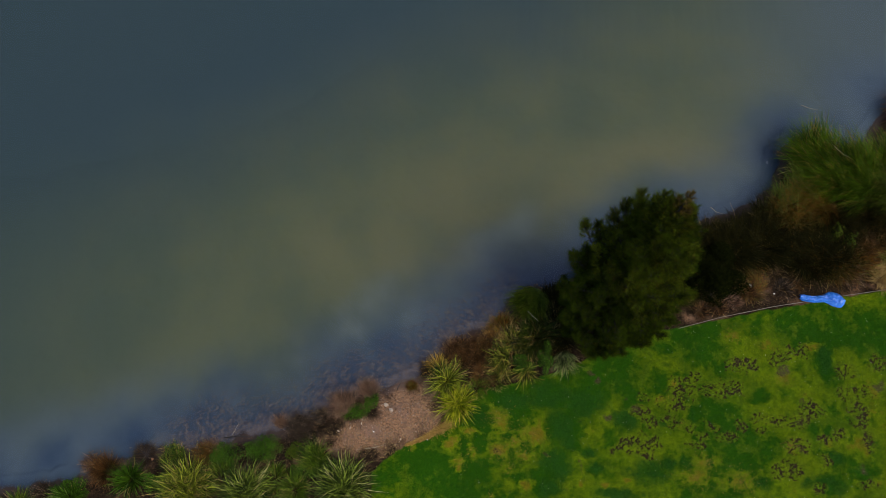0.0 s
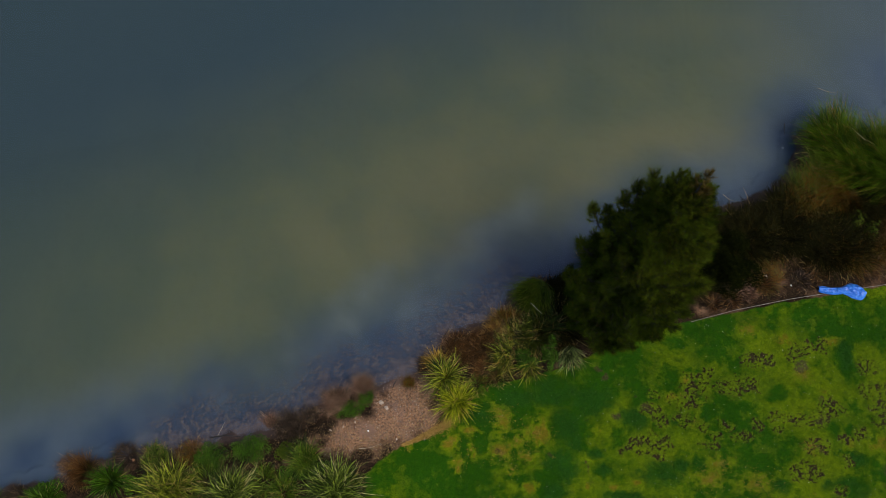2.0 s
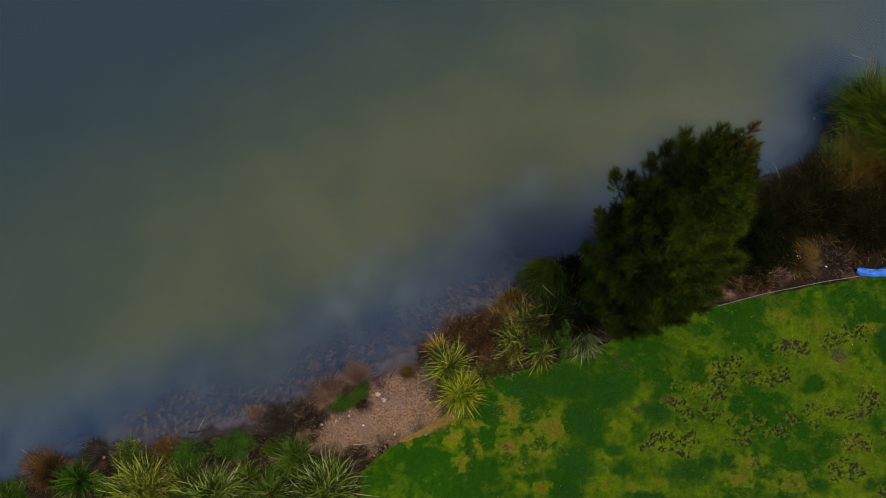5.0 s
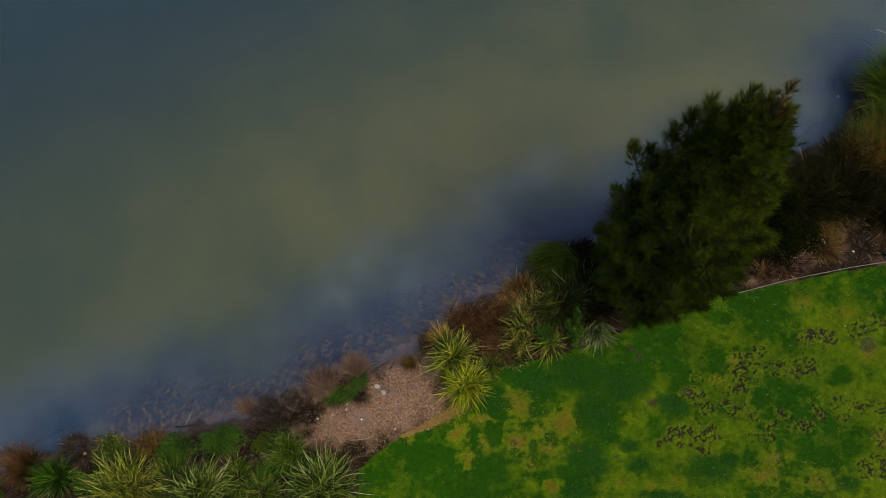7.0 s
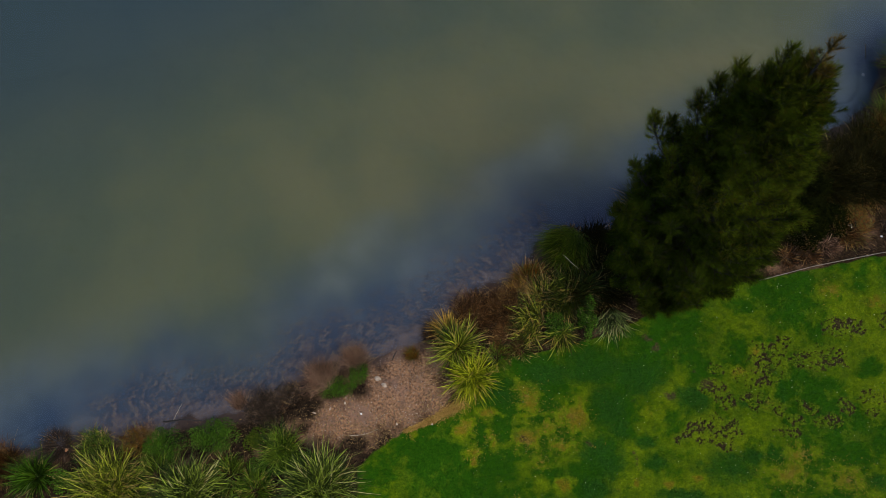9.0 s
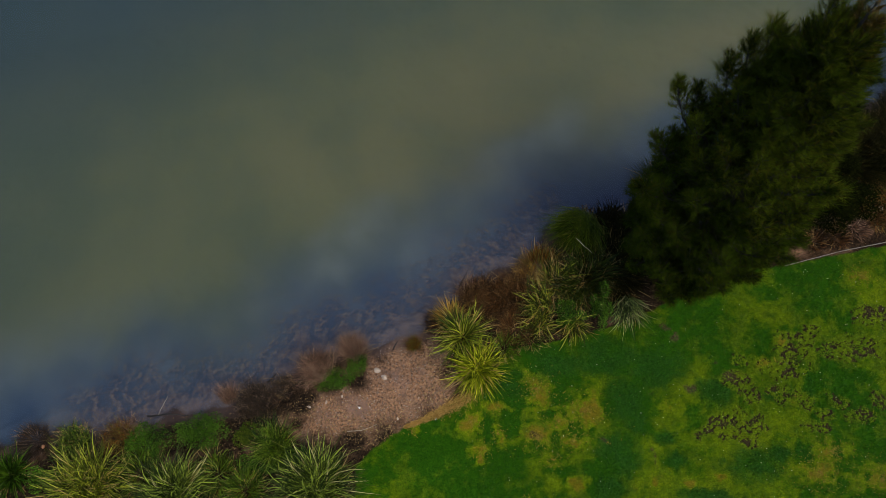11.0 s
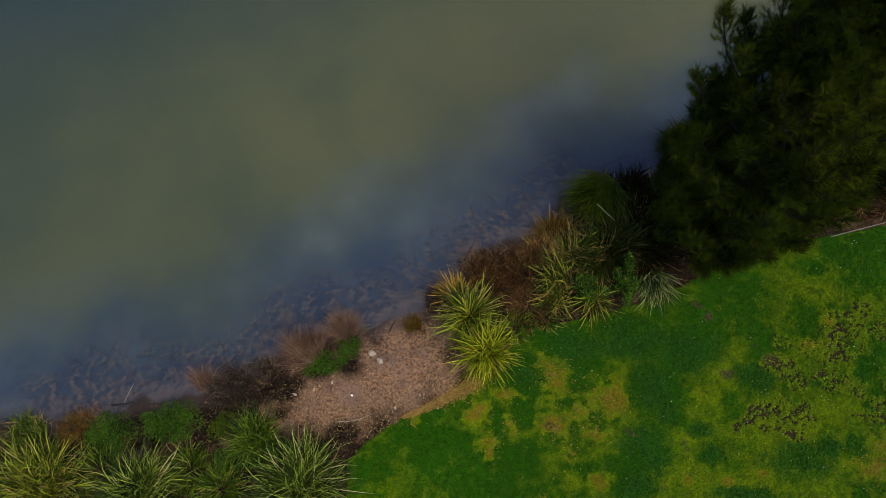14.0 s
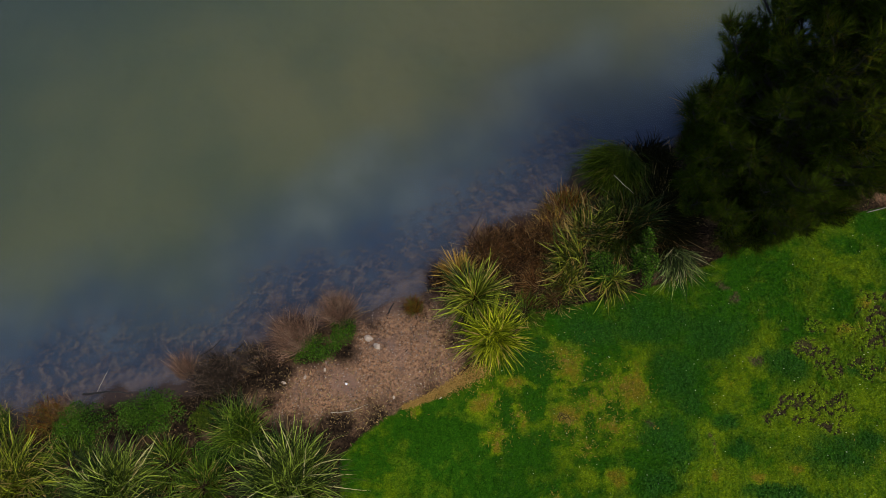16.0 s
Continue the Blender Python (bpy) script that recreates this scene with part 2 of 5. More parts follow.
def sward(x, y):
    """How scuffed, clovery, yellow (0 green, 0.5 lime, 1 straw) and bare the lawn is."""
    u = x + 0.36 * (fbm(x, y, 1.7, 81, 4) - 0.5) + 0.16 * (fbm(x, y, 7.0, 82, 2) - 0.5)
    v = y + 0.36 * (fbm(x, y, 1.7, 85, 4) - 0.5) + 0.16 * (fbm(x, y, 7.0, 86, 2) - 0.5)
    at = lambda many, grow=1.0: spots(u, v, [(a, b, c * grow, d * grow, 3) for a, b, c, d in many])
    fine, mid, rag = fbm(x, y, 6.0, 31, 4), fbm(x, y, 0.8, 37, 5), fbm(x, y, 2.4, 39, 4)
    rough = 1.5 * (rag - 0.5) + 1.1 * (fine - 0.5)
    lush, clo, scuff = at(LUSH), at(CLOVER), at(SCUFF_A + SCUFF_B + SCUFF_C, 1.3)
    dry = np.maximum(at(STRAW), 0.72 * at(DRY))
    lime = smooth(0.13 + 0.37 * smooth(x, 1.2, 7.0) + 1.9 * (mid - 0.5) + 0.9 * rough - 0.58 * lush - 0.35 * clo + 0.22 * dry + 0.2 * scuff - 0.40 * smooth(y, 4.6, 6.2), -0.45, 1.1)
    straw = 0.95 * smooth(0.85 * dry + 1.2 * rough - 0.3 * clo, 0.0, 1.2)
    clover = 0.74 * smooth(0.95 * clo + 0.9 * rough - 0.2 * dry, -0.1, 1.1)
    yellow = np.maximum(0.55 * lime, straw) * (1 - clover)
    bare = smooth(scuff + 1.0 * (rag - 0.5), 0.02, 0.42) * smooth(scuff, 0.02, 0.25)
    worn = at(BARE)
    soil = 0.85 * smooth(worn + 0.9 * rough, 0.4, 0.9) * smooth(worn, 0.1, 0.4)
    return bare, clover * (1 - bare), yellow, soil


def crumbs(x, y, bare):
    """1 where the soil lies open between the tufts of a scuffed patch."""
    return smooth(0.38 * bare + 2.0 * (fbm(x, y, 19.0, 49, 2) - 0.5) + 0.9 * (fbm(x, y, 4.0, 53, 2) - 0.5), 0.24, 0.44) * smooth(bare, 0.03, 0.15)


def stretched(fine, far, step, grow):
    """Coordinates that are even between two ends and widen beyond them."""
    inner = np.arange(fine[0], fine[1] + step / 2, step)
    up, down = [], []
    a = b = step
    p, q = inner[-1], inner[0]
    while p < far:
        a *= grow
        p += a
        up.append(p)
    while q > -far:
        b *= grow
        q -= b
        down.append(q)
    return np.concatenate([down[::-1], inner, up])


def mesh_of(name, verts, faces, mat=None, flat=False):
    """A mesh from arrays; faces all with the same number of corners."""
    verts, faces = np.asarray(verts, np.float32), np.asarray(faces, np.int32)
    me = bpy.data.meshes.new(name)
    n, k = faces.shape
    me.vertices.add(len(verts))
    me.vertices.foreach_set("co", verts.ravel())
    me.loops.add(n * k)
    me.loops.foreach_set("vertex_index", faces.ravel())
    me.polygons.add(n)
    me.polygons.foreach_set("loop_start", np.arange(n, dtype=np.int32) * k)
    me.polygons.foreach_set("use_smooth", np.full(n, not flat))
    me.update(calc_edges=True)
    if mat:
        me.materials.append(mat)
    return me


def masks(me, name, *columns):
    """Up to four values a vertex, as an attribute that materials read."""
    data = np.zeros((len(me.vertices), 4), np.float32)
    for k, column in enumerate(columns):
        data[:, k] = column
    me.attributes.new(name, "FLOAT_COLOR", "POINT").data.foreach_set("color", data.ravel())


# ---- ground material ----
def lawn_colour(t, cover):
    """Colour of turf by its masks: dark crumbs, clover, yellowness, worn brown soil."""
    split = t.nodes.new("ShaderNodeSeparateColor")
    t.links.new(cover.outputs["Color"], split.inputs["Color"])
    bare, clover = split.outputs[0], split.outputs[1]
    yellow = calc(t, "ADD", split.outputs[2], calc(t, "MULTIPLY", calc(t, "SUBTRACT", grain(t, 8.0, 5.0, 0.75), 0.5), 0.5))
    fine, mid, tuft_noise = grain(t, 34.0, 4.0, 0.7), grain(t, 3.0, 4.0), grain(t, 11.0, 5.0, 0.75)
    green = mixed(t, ranged(t, fine, 0.3, 0.7), (0.011, 0.049, 0.001), (0.026, 0.090, 0.003))
    green = mixed(t, ranged(t, tuft_noise, 0.5, 0.75, 0.0, 0.4), green, (0.008, 0.040, 0.002))
    lime = mixed(t, ranged(t, fine, 0.28, 0.72), (0.050, 0.104, 0.001), (0.175, 0.220, 0.004))
    lime = mixed(t, ranged(t, grain(t, 5.0, 5.0, 0.7), 0.42, 0.75, 0.0, 0.6), lime, (0.028, 0.078, 0.002))
    dead = mixed(t, ranged(t, fine, 0.3, 0.7), (0.072, 0.074, 0.003), (0.255, 0.180, 0.012))
    dead = mixed(t, ranged(t, mid, 0.42, 0.66, 0.0, 0.8), dead, (0.215, 0.142, 0.012))
    dead = mixed(t, ranged(t, grain(t, 7.0, 5.0, 0.7), 0.5, 0.72, 0.0, 0.8), dead, (0.034, 0.062, 0.002))
    deep = mixed(t, ranged(t, fine, 0.32, 0.7), (0.008, 0.043, 0.003), (0.030, 0.105, 0.010))
    crumb = mixed(t, ranged(t, fine, 0.35, 0.65), (0.010, 0.008, 0.0035), (0.048, 0.037, 0.017))
    soil = mixed(t, ranged(t, fine, 0.3, 0.7), (0.014, 0.011, 0.005), (0.085, 0.060, 0.034))
    col = mixed(t, ranged(t, yellow, 0.0, 0.5), green, lime)
    col = mixed(t, ranged(t, yellow, 0.5, 1.0), col, dead)
    col = mixed(t, clover, col, deep)
    col = mixed(t, cover.outputs["Alpha"], col, soil)
    return mixed(t, bare, col, crumb), fine


def ground_material():
    m, t, p = material("turf_soil_and_silt")
    cover = node(t, "Attribute", attribute_name="cover")
    zone = t.nodes.new("ShaderNodeSeparateColor")
    t.links.new(node(t, "Attribute", attribute_name="zone").outputs["Color"], zone.inputs["Color"])
    lawn, shore, sand = zone.outputs[0], zone.outputs[1], zone.outputs[2]
    turf, fine = lawn_colour(t, cover)
    # dry bank: trodden gravelly earth, and dark mulch beneath the plants
    grit, blot, coarse = grain(t, 60.0, 3.0, 0.7), grain(t, 2.2, 5.0), grain(t, 16.0, 5.0, 0.7)
    earth = mixed(t, ranged(t, coarse, 0.25, 0.75), (0.024, 0.012, 0.007), (0.370, 0.200, 0.105))
    earth = mixed(t, ranged(t, blot, 0.42, 0.65, 0.0, 0.7), earth, (0.200, 0.117, 0.070))
    earth = mixed(t, ranged(t, grit, 0.58, 0.70), earth, (0.33, 0.235, 0.16))
    earth = mixed(t, ranged(t, grain(t, 4.5, 6.0, 0.75), 0.5, 0.72, 0.0, 0.65), earth, (0.075, 0.048, 0.036))
    earth = mixed(t, ranged(t, grain(t, 1.1, 3.0), 0.52, 0.68, 0.0, 0.45), earth, (0.175, 0.108, 0.086))
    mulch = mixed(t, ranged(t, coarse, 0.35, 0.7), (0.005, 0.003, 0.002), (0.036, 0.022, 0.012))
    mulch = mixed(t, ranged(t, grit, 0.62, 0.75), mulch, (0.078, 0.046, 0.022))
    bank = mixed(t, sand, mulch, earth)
    # lake bed, by the distance from the shore: weedy stones, dark silt, then pale mud stirred up
    wide, weed, cloud = grain(t, 0.14, 3.0, 0.5), grain(t, 4.2, 4.0, 0.6), grain(t, 0.33, 3.0, 0.55)
    out_by = calc(t, "MULTIPLY", shore, -1.0)  # metres from the shore
    off = calc(t, "ADD", out_by, calc(t, "MULTIPLY", calc(t, "SUBTRACT", wide, 0.5), 3.0))
    rim = calc(t, "ADD", out_by, calc(t, "MULTIPLY", calc(t, "SUBTRACT", weed, 0.5), 2.4))
    shallow = mixed(t, ranged(t, grain(t, 8.5, 4.0, 0.7), 0.38, 0.64), (0.026, 0.034, 0.058), (0.120, 0.090, 0.080))
    shallow = mixed(t, ranged(t, weed, 0.40, 0.66, 0.0, 0.85), shallow, (0.026, 0.036, 0.060))
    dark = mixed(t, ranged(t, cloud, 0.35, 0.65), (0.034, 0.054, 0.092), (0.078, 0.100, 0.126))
    mud = mixed(t, ranged(t, cloud, 0.25, 0.75), (0.077, 0.090, 0.052), (0.108, 0.111, 0.058))
    deep = (0.037, 0.057, 0.064)
    # the stirred mud thins out along the shore
    east = t.nodes.new("ShaderNodeSeparateXYZ")
    t.links.new(t.nodes.new("ShaderNodeNewGeometry").outputs["Position"], east.inputs[0])
    mud = mixed(t, ranged(t, east.outputs[0], -20.0, -6.0), (0.051, 0.071, 0.057), mud)
    mud = mixed(t, ranged(t, east.outputs[0], 9.0, 18.0), mud, (0.078, 0.096, 0.100))
    silt = t.nodes.new("ShaderNodeSeparateColor")
    t.links.new(node(t, "Attribute", attribute_name="silt").outputs["Color"], silt.inputs["Color"])
    mud = mixed(t, calc(t, "MULTIPLY", silt.outputs[0], ranged(t, cloud, 0.2, 0.6, 0.35, 0.9)), mud, (0.128, 0.120, 0.060))
    mud = mixed(t, calc(t, "MULTIPLY", silt.outputs[1], ranged(t, cloud, 0.3, 0.65, 0.2, 0.9)), mud, (0.128, 0.140, 0.122))
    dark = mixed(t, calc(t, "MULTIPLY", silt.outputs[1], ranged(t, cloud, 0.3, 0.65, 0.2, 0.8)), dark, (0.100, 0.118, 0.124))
    shallow = mixed(t, ranged(t, rim, -0.3, 0.9, 0.75, 0.0), shallow, (0.125, 0.092, 0.090))
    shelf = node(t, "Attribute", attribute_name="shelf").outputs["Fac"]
    # darker blue along the bank by the tree: its shade put into the colour
    tree_shade = mixed(t, calc(t, "MAXIMUM", ranged(t, out_by, 0.2, 3.4), ranged(t, east.outputs[0], 7.5, 12.0, 0.0, 0.8)), (0.040, 0.061, 0.108), dark)
    bed = mixed(t, calc(t, "MULTIPLY", ranged(t, rim, 0.2, 2.3, 1.0, 0.0), shelf), mixed(t, calc(t, "MAXIMUM", shelf, ranged(t, east.outputs[0], 1.0, -3.0)), tree_shade, dark), shallow)
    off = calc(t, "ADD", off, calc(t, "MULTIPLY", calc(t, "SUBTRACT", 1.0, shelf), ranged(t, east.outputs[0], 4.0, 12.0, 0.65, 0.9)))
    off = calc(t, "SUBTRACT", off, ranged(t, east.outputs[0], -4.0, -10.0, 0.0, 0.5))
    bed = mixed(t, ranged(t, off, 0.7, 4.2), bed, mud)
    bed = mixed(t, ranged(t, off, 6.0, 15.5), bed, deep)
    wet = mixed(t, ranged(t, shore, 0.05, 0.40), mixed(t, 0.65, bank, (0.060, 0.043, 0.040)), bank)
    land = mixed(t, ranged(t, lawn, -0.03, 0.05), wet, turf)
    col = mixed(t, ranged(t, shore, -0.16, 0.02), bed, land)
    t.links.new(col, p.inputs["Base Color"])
    p.inputs["Roughness"].default_value = 0.9
    p.inputs["Specular IOR Level"].default_value = 0.05
    bumped(t, p, calc(t, "MULTIPLY", calc(t, "ADD", coarse, calc(t, "MULTIPLY", grit, 0.5)), ranged(t, shore, -0.2, 0.1)), 0.6, 0.03)
    return m


def water_material():
    """Still lake water: clear to the bed beneath, with the sky on its surface."""
    m, t, p = material("lake_water")
    t.nodes.remove(p)
    clear = node(t, "BsdfTransparent", Color=(0.90, 0.95, 0.97, 1))
    gloss = node(t, "BsdfGlossy", Roughness=0.0, Color=(1, 1, 1, 1))
    gloss.distribution = "BECKMANN"
    fres = node(t, "Fresnel", IOR=1.333)
    ripple = grain(t, 0.8, 2.0)
    b = node(t, "Bump", [("Height", ripple)], Strength=0.05, Distance=0.05)
    t.links.new(b.outputs["Normal"], gloss.inputs["Normal"])
    t.links.new(b.outputs["Normal"], fres.inputs["Normal"])
    mx = t.nodes.new("ShaderNodeMixShader")
    t.links.new(fres.outputs[0], mx.inputs[0])
    t.links.new(clear.outputs[0], mx.inputs[1])
    t.links.new(gloss.outputs[0], mx.inputs[2])
    t.links.new(mx.outputs[0], t.nodes["Material Output"].inputs["Surface"])
    return m


def bare_earth(x, y):
    """1 on the trodden earth at the gap in the planting."""
    worn = spots(x, y, [(-0.8, 2.25, 1.35, 1.15, 30), (-2.2, 1.5, 1.3, .62, 18), (-.9, 3.0, .9, .6, 20)])
    return smooth(worn + 1.8 * (fbm(x, y, 2.4, 61, 6) - 0.5) - 0.22 * smooth(1.9 - y + 0.25 * x, 0.0, 1.4), 0.0, 0.95)


def build_ground():
    xs = stretched((-16.0, 18.5), 2500, 0.045, 1.22)
    ys = stretched((-2.0, 16.5), 2500, 0.045, 1.22)
    X, Y = np.meshgrid(xs, ys)
    x, y = X.ravel(), Y.ravel()
    d, l = inland(x, y), on_lawn(x, y)
    z = height(x, y, d)
    lawn = smooth(l, -0.02, 0.15)
    z = z * (1 - lawn) + lawn * (0.012 * (fbm(x, y, 1.0, 51) - 0.5) * 4)
    n, k = len(xs), len(ys)
    i = np.arange((k - 1) * n).reshape(k - 1, n)[:, :-1].ravel()
    me = mesh_of("ground", np.c_[x, y, z], np.c_[i, i + 1, i + n + 1, i + n], ground_material())
    sand = bare_earth(x, y)
    bare, clover, yellow, soil = sward(x, y)
    masks(me, "cover", np.maximum(crumbs(x, y, bare), 0.1 * bare), clover, yellow, soil)
    # a stony shelf in front of the open bank, none under the trees
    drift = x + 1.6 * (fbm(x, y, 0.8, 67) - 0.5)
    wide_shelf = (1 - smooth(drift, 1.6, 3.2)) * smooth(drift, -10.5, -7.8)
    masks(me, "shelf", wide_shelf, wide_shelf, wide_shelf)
    u, v = x + 2.2 * (fbm(x, y, 0.35, 95, 3) - 0.5), y + 2.2 * (fbm(x, y, 0.35, 97, 3) - 0.5)
    masks(me, "silt", spots(u, v, [(0.6, 11.0, 4.6, 2.4, 15), (8.5, 13.2, 4.4, 1.3, 8), (1.0, 8.6, 2.6, 1.1, 15), (-2.5, 8.5, 3.2, 2.4, 10), (4.8, 11.2, 2.4, 1.2, 20)]),
          spots(u, v, [(-2.9, 6.0, 1.1, 0.8, 40), (-3.6, 5.0, 0.9, 0.6, 40), (2.4, 9.6, 1.6, 0.6, 25)]))
    masks(me, "zone", np.clip(l, -5, 5), np.clip(d, -40, 10), sand)
    tagged(new("ground", me), "grassy lake shore with bare gravelly earth and a silty lake bed", "ground", kind="structure")
    s = 2500.0
    wm = mesh_of("water", [(-s, -s, WATER), (s, -s, WATER), (s, s, WATER), (-s, s, WATER)], [(0, 1, 2, 3)], water_material())
    tagged(new("water", wm), "still murky olive and blue-grey lake water", "water", kind="structure")


build_ground()


# ---- plants ----
def part(name, me, parent, label=""):
    ob = new(name, me)
    ob.parent = parent
    return tagged(ob, label)


def thing(name, place, label, category, group=""):
    ob = new(name)
    ob.empty_display_size = 0.2
    ob.location = place
    return tagged(ob, label, category, group)


def blades(rng, base, az, lean, bend, length, width, seg=4, floor=0.015, sway=0.25):
    """Strap leaves: curved tapering strips from base, leaning to az and bending over. Arrays, one entry a leaf."""
    n = len(az)
    p = np.array(base, float)
    side_dir = np.c_[-np.sin(az), np.cos(az), np.zeros(n)]
    tilt = rng.uniform(-0.6, 0.6, n)
    verts = np.zeros((n, (seg + 1) * 2, 3))
    a2 = az.copy()
    turn = rng.normal(0, sway, n) / seg
    for k in range(seg + 1):
        u = k / seg
        w = width * (0.55 + 0.45 * math.sin(math.pi * min(1, u * 1.6 + 0.1)) if u < 0.5 else 1.0 - 0.94 * ((u - 0.5) * 2) ** 1.6) * 0.5
        th = lean + bend * u ** 1.25
        s = side_dir * np.cos(tilt)[:, None] + np.c_[np.zeros(n), np.zeros(n), np.sin(tilt)]
        verts[:, 2 * k] = p - s * w[:, None]
        verts[:, 2 * k + 1] = p + s * w[:, None]
        d = np.c_[np.sin(th) * np.cos(a2), np.sin(th) * np.sin(a2), np.cos(th)]
        p = p + d * (length / seg)[:, None]
        a2 = a2 + turn
    verts[:, :, 2] = np.maximum(verts[:, :, 2], floor + rng.uniform(0, 0.02, n)[:, None])
    j = np.arange(seg) * 2
    quad = np.c_[j, j + 1, j + 3, j + 2]
    faces = (np.arange(n)[:, None, None] * (seg + 1) * 2 + quad[None]).reshape(-1, 4)
    return verts.reshape(-1, 3), faces


def tuft(rng, n, spread, length, width, lean=(0.05, 1.1), bend=(0.3, 1.0), way=None, seg=4, floor=0.015, sway=0.25, offset=(0, 0, 0)):
    """A tuft of strap leaves from one root crown; way=(degrees, pull) combs them to one side."""
    az = rng.uniform(0, 2 * math.pi, n)
    if way:
        vx, vy = np.cos(az) + way[1] * math.cos(radians(way[0])), np.sin(az) + way[1] * math.sin(radians(way[0]))
        az = np.arctan2(vy, vx)
    r = spread * np.sqrt(rng.uniform(0, 1, n))
    a0 = rng.uniform(0, 2 * math.pi, n) if way else az + rng.normal(0, 0.4, n)
    base = np.c_[r * np.cos(a0), r * np.sin(a0), np.zeros(n)] + np.array(offset)
    ln = rng.uniform(lean[0], lean[1], n)
    bd = rng.uniform(bend[0], bend[1], n)
    le = length * rng.uniform(0.45, 1.12, n)
    return blades(rng, base, az, ln, bd, le, width * rng.uniform(0.7, 1.2, n), seg, floor, sway)


def joined(*pieces):
    verts, faces, at = [], [], 0
    for v, f in pieces:
        verts.append(v)
        faces.append(f + at)
        at += len(v)
    return np.concatenate(verts), np.concatenate(faces)


# tones of foliage
LEAF = {
    "gold": leaf_material("golden_green_strap_leaf", (0.022, 0.046, 0.001), (0.68, 0.70, 0.03), (0.40, 0.27, 0.07), 0.05, patch=3.0, gloss=0.05, power=3.3),
    "olive": leaf_material("olive_strap_leaf", (0.003, 0.013, 0.001), (0.42, 0.53, 0.065), (0.50, 0.44, 0.18), 0.04, power=4.2, patchy=0.08),
    "fresh": leaf_material("yellow_green_strap_leaf", (0.005, 0.017, 0.001), (0.52, 0.57, 0.045), (0.42, 0.30, 0.09), 0.10, power=3.8, patchy=0.1),
    "mixed": leaf_material("yellow_and_green_strap_leaf", (0.005, 0.015, 0.001), (0.41, 0.43, 0.042), (0.36, 0.23, 0.06), 0.10, power=3.6, patchy=0.06),
    "dome": leaf_material("dark_green_dome_sedge", (0.003, 0.011, 0.0005), (0.150, 0.205, 0.012), (0.18, 0.14, 0.03), 0.04, power=2.8, gloss=0.04),
    "silver": leaf_material("grey_green_strap_leaf", (0.003, 0.011, 0.001), (0.36, 0.45, 0.12), (0.36, 0.32, 0.16), 0.05, power=3.6, patchy=0.06),
    "grassy": leaf_material("fresh_green_grass_blade", (0.003, 0.017, 0.001), (0.19, 0.28, 0.018), (0.30, 0.27, 0.06), 0.05, power=2.8, patchy=0.15),
    "sedge": leaf_material("dark_green_sedge_blade", (0.009, 0.024, 0.002), (0.125, 0.170, 0.012), (0.20, 0.13, 0.04), 0.06),
    "reed": leaf_material("bright_green_reed_blade", (0.006, 0.024, 0.001), (0.120, 0.195, 0.007), (0.22, 0.13, 0.03), 0.08, patch=0.9, power=2.0, gloss=0.06),
    "rust": leaf_material("rust_brown_dry_rush", (0.007, 0.003, 0.001), (0.215, 0.095, 0.026), (0.30, 0.19, 0.07), 0.08, power=2.9),
    "pink": leaf_material("pinkish_brown_dry_grass", (0.018, 0.009, 0.005), (0.42, 0.235, 0.150), (0.44, 0.31, 0.20), 0.10, power=2.2),
    "dead": leaf_material("dead_grey_brown_grass", (0.008, 0.006, 0.003), (0.090, 0.060, 0.040), (0.30, 0.21, 0.14), 0.07, power=2.0),
    "tan": leaf_material("orange_tan_dying_herb", (0.020, 0.009, 0.002), (0.27, 0.108, 0.012), (0.12, 0.12, 0.02), 0.25),
    "orange": leaf_material("orange_yellow_dry_leaf", (0.16, 0.085, 0.012), (0.66, 0.41, 0.085)),
    "tip": leaf_material("orange_brown_needle_tip", (0.020, 0.018, 0.003), (0.17, 0.105, 0.020), power=1.8, gloss=0.04),
    "straw": leaf_material("straw_dry_leaf", (0.24, 0.15, 0.05), (0.46, 0.32, 0.12)),
    "herb": leaf_material("green_herb_leaf", (0.002, 0.011, 0.001), (0.088, 0.180, 0.012), (0.20, 0.24, 0.07), 0.012, power=1.8, gloss=0.04),
    "lime": leaf_material("yellowish_herb_leaf", (0.020, 0.035, 0.003), (0.085, 0.105, 0.010), gloss=0.03, rough=0.7),
    # shade, dusk and umber: leaves darkened in colour for the shade around the tree
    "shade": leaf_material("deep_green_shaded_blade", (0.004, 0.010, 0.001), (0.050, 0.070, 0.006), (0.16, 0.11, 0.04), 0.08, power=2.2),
    "dusk": leaf_material("shade_tinted_shrub_leaf", (0.001, 0.002, 0.0004), (0.012, 0.014, 0.002), gloss=0.01, rough=0.9),
    "umber": leaf_material("shade_tinted_umber_rush", (0.003, 0.003, 0.001), (0.027, 0.025, 0.005), (0.065, 0.045, 0.012), 0.05, gloss=0.03),
    # lighter copy of the needle tone: skylight on the upper crown as colour
    "skylit": leaf_material("olive_green_skylit_needle", (0.002, 0.005, 0.0003), (0.140, 0.185, 0.012), (0.090, 0.062, 0.007), 0.07, through=0.18, patch=1.1, gloss=0.02, rough=0.7, power=2.6, patchy=0.3),
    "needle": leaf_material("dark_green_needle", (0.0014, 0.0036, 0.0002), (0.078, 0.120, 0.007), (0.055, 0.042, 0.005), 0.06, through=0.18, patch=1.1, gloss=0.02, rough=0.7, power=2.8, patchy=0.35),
}
BARK = plain_material("dark_brown_bark", (0.004, 0.003, 0.002), (0.014, 0.011, 0.008), 6.0, 0.9, 0.8, 0.03)
TWIG = plain_material("dead_grey_twig", (0.03, 0.024, 0.02), (0.11, 0.09, 0.075), 14.0, 0.9)


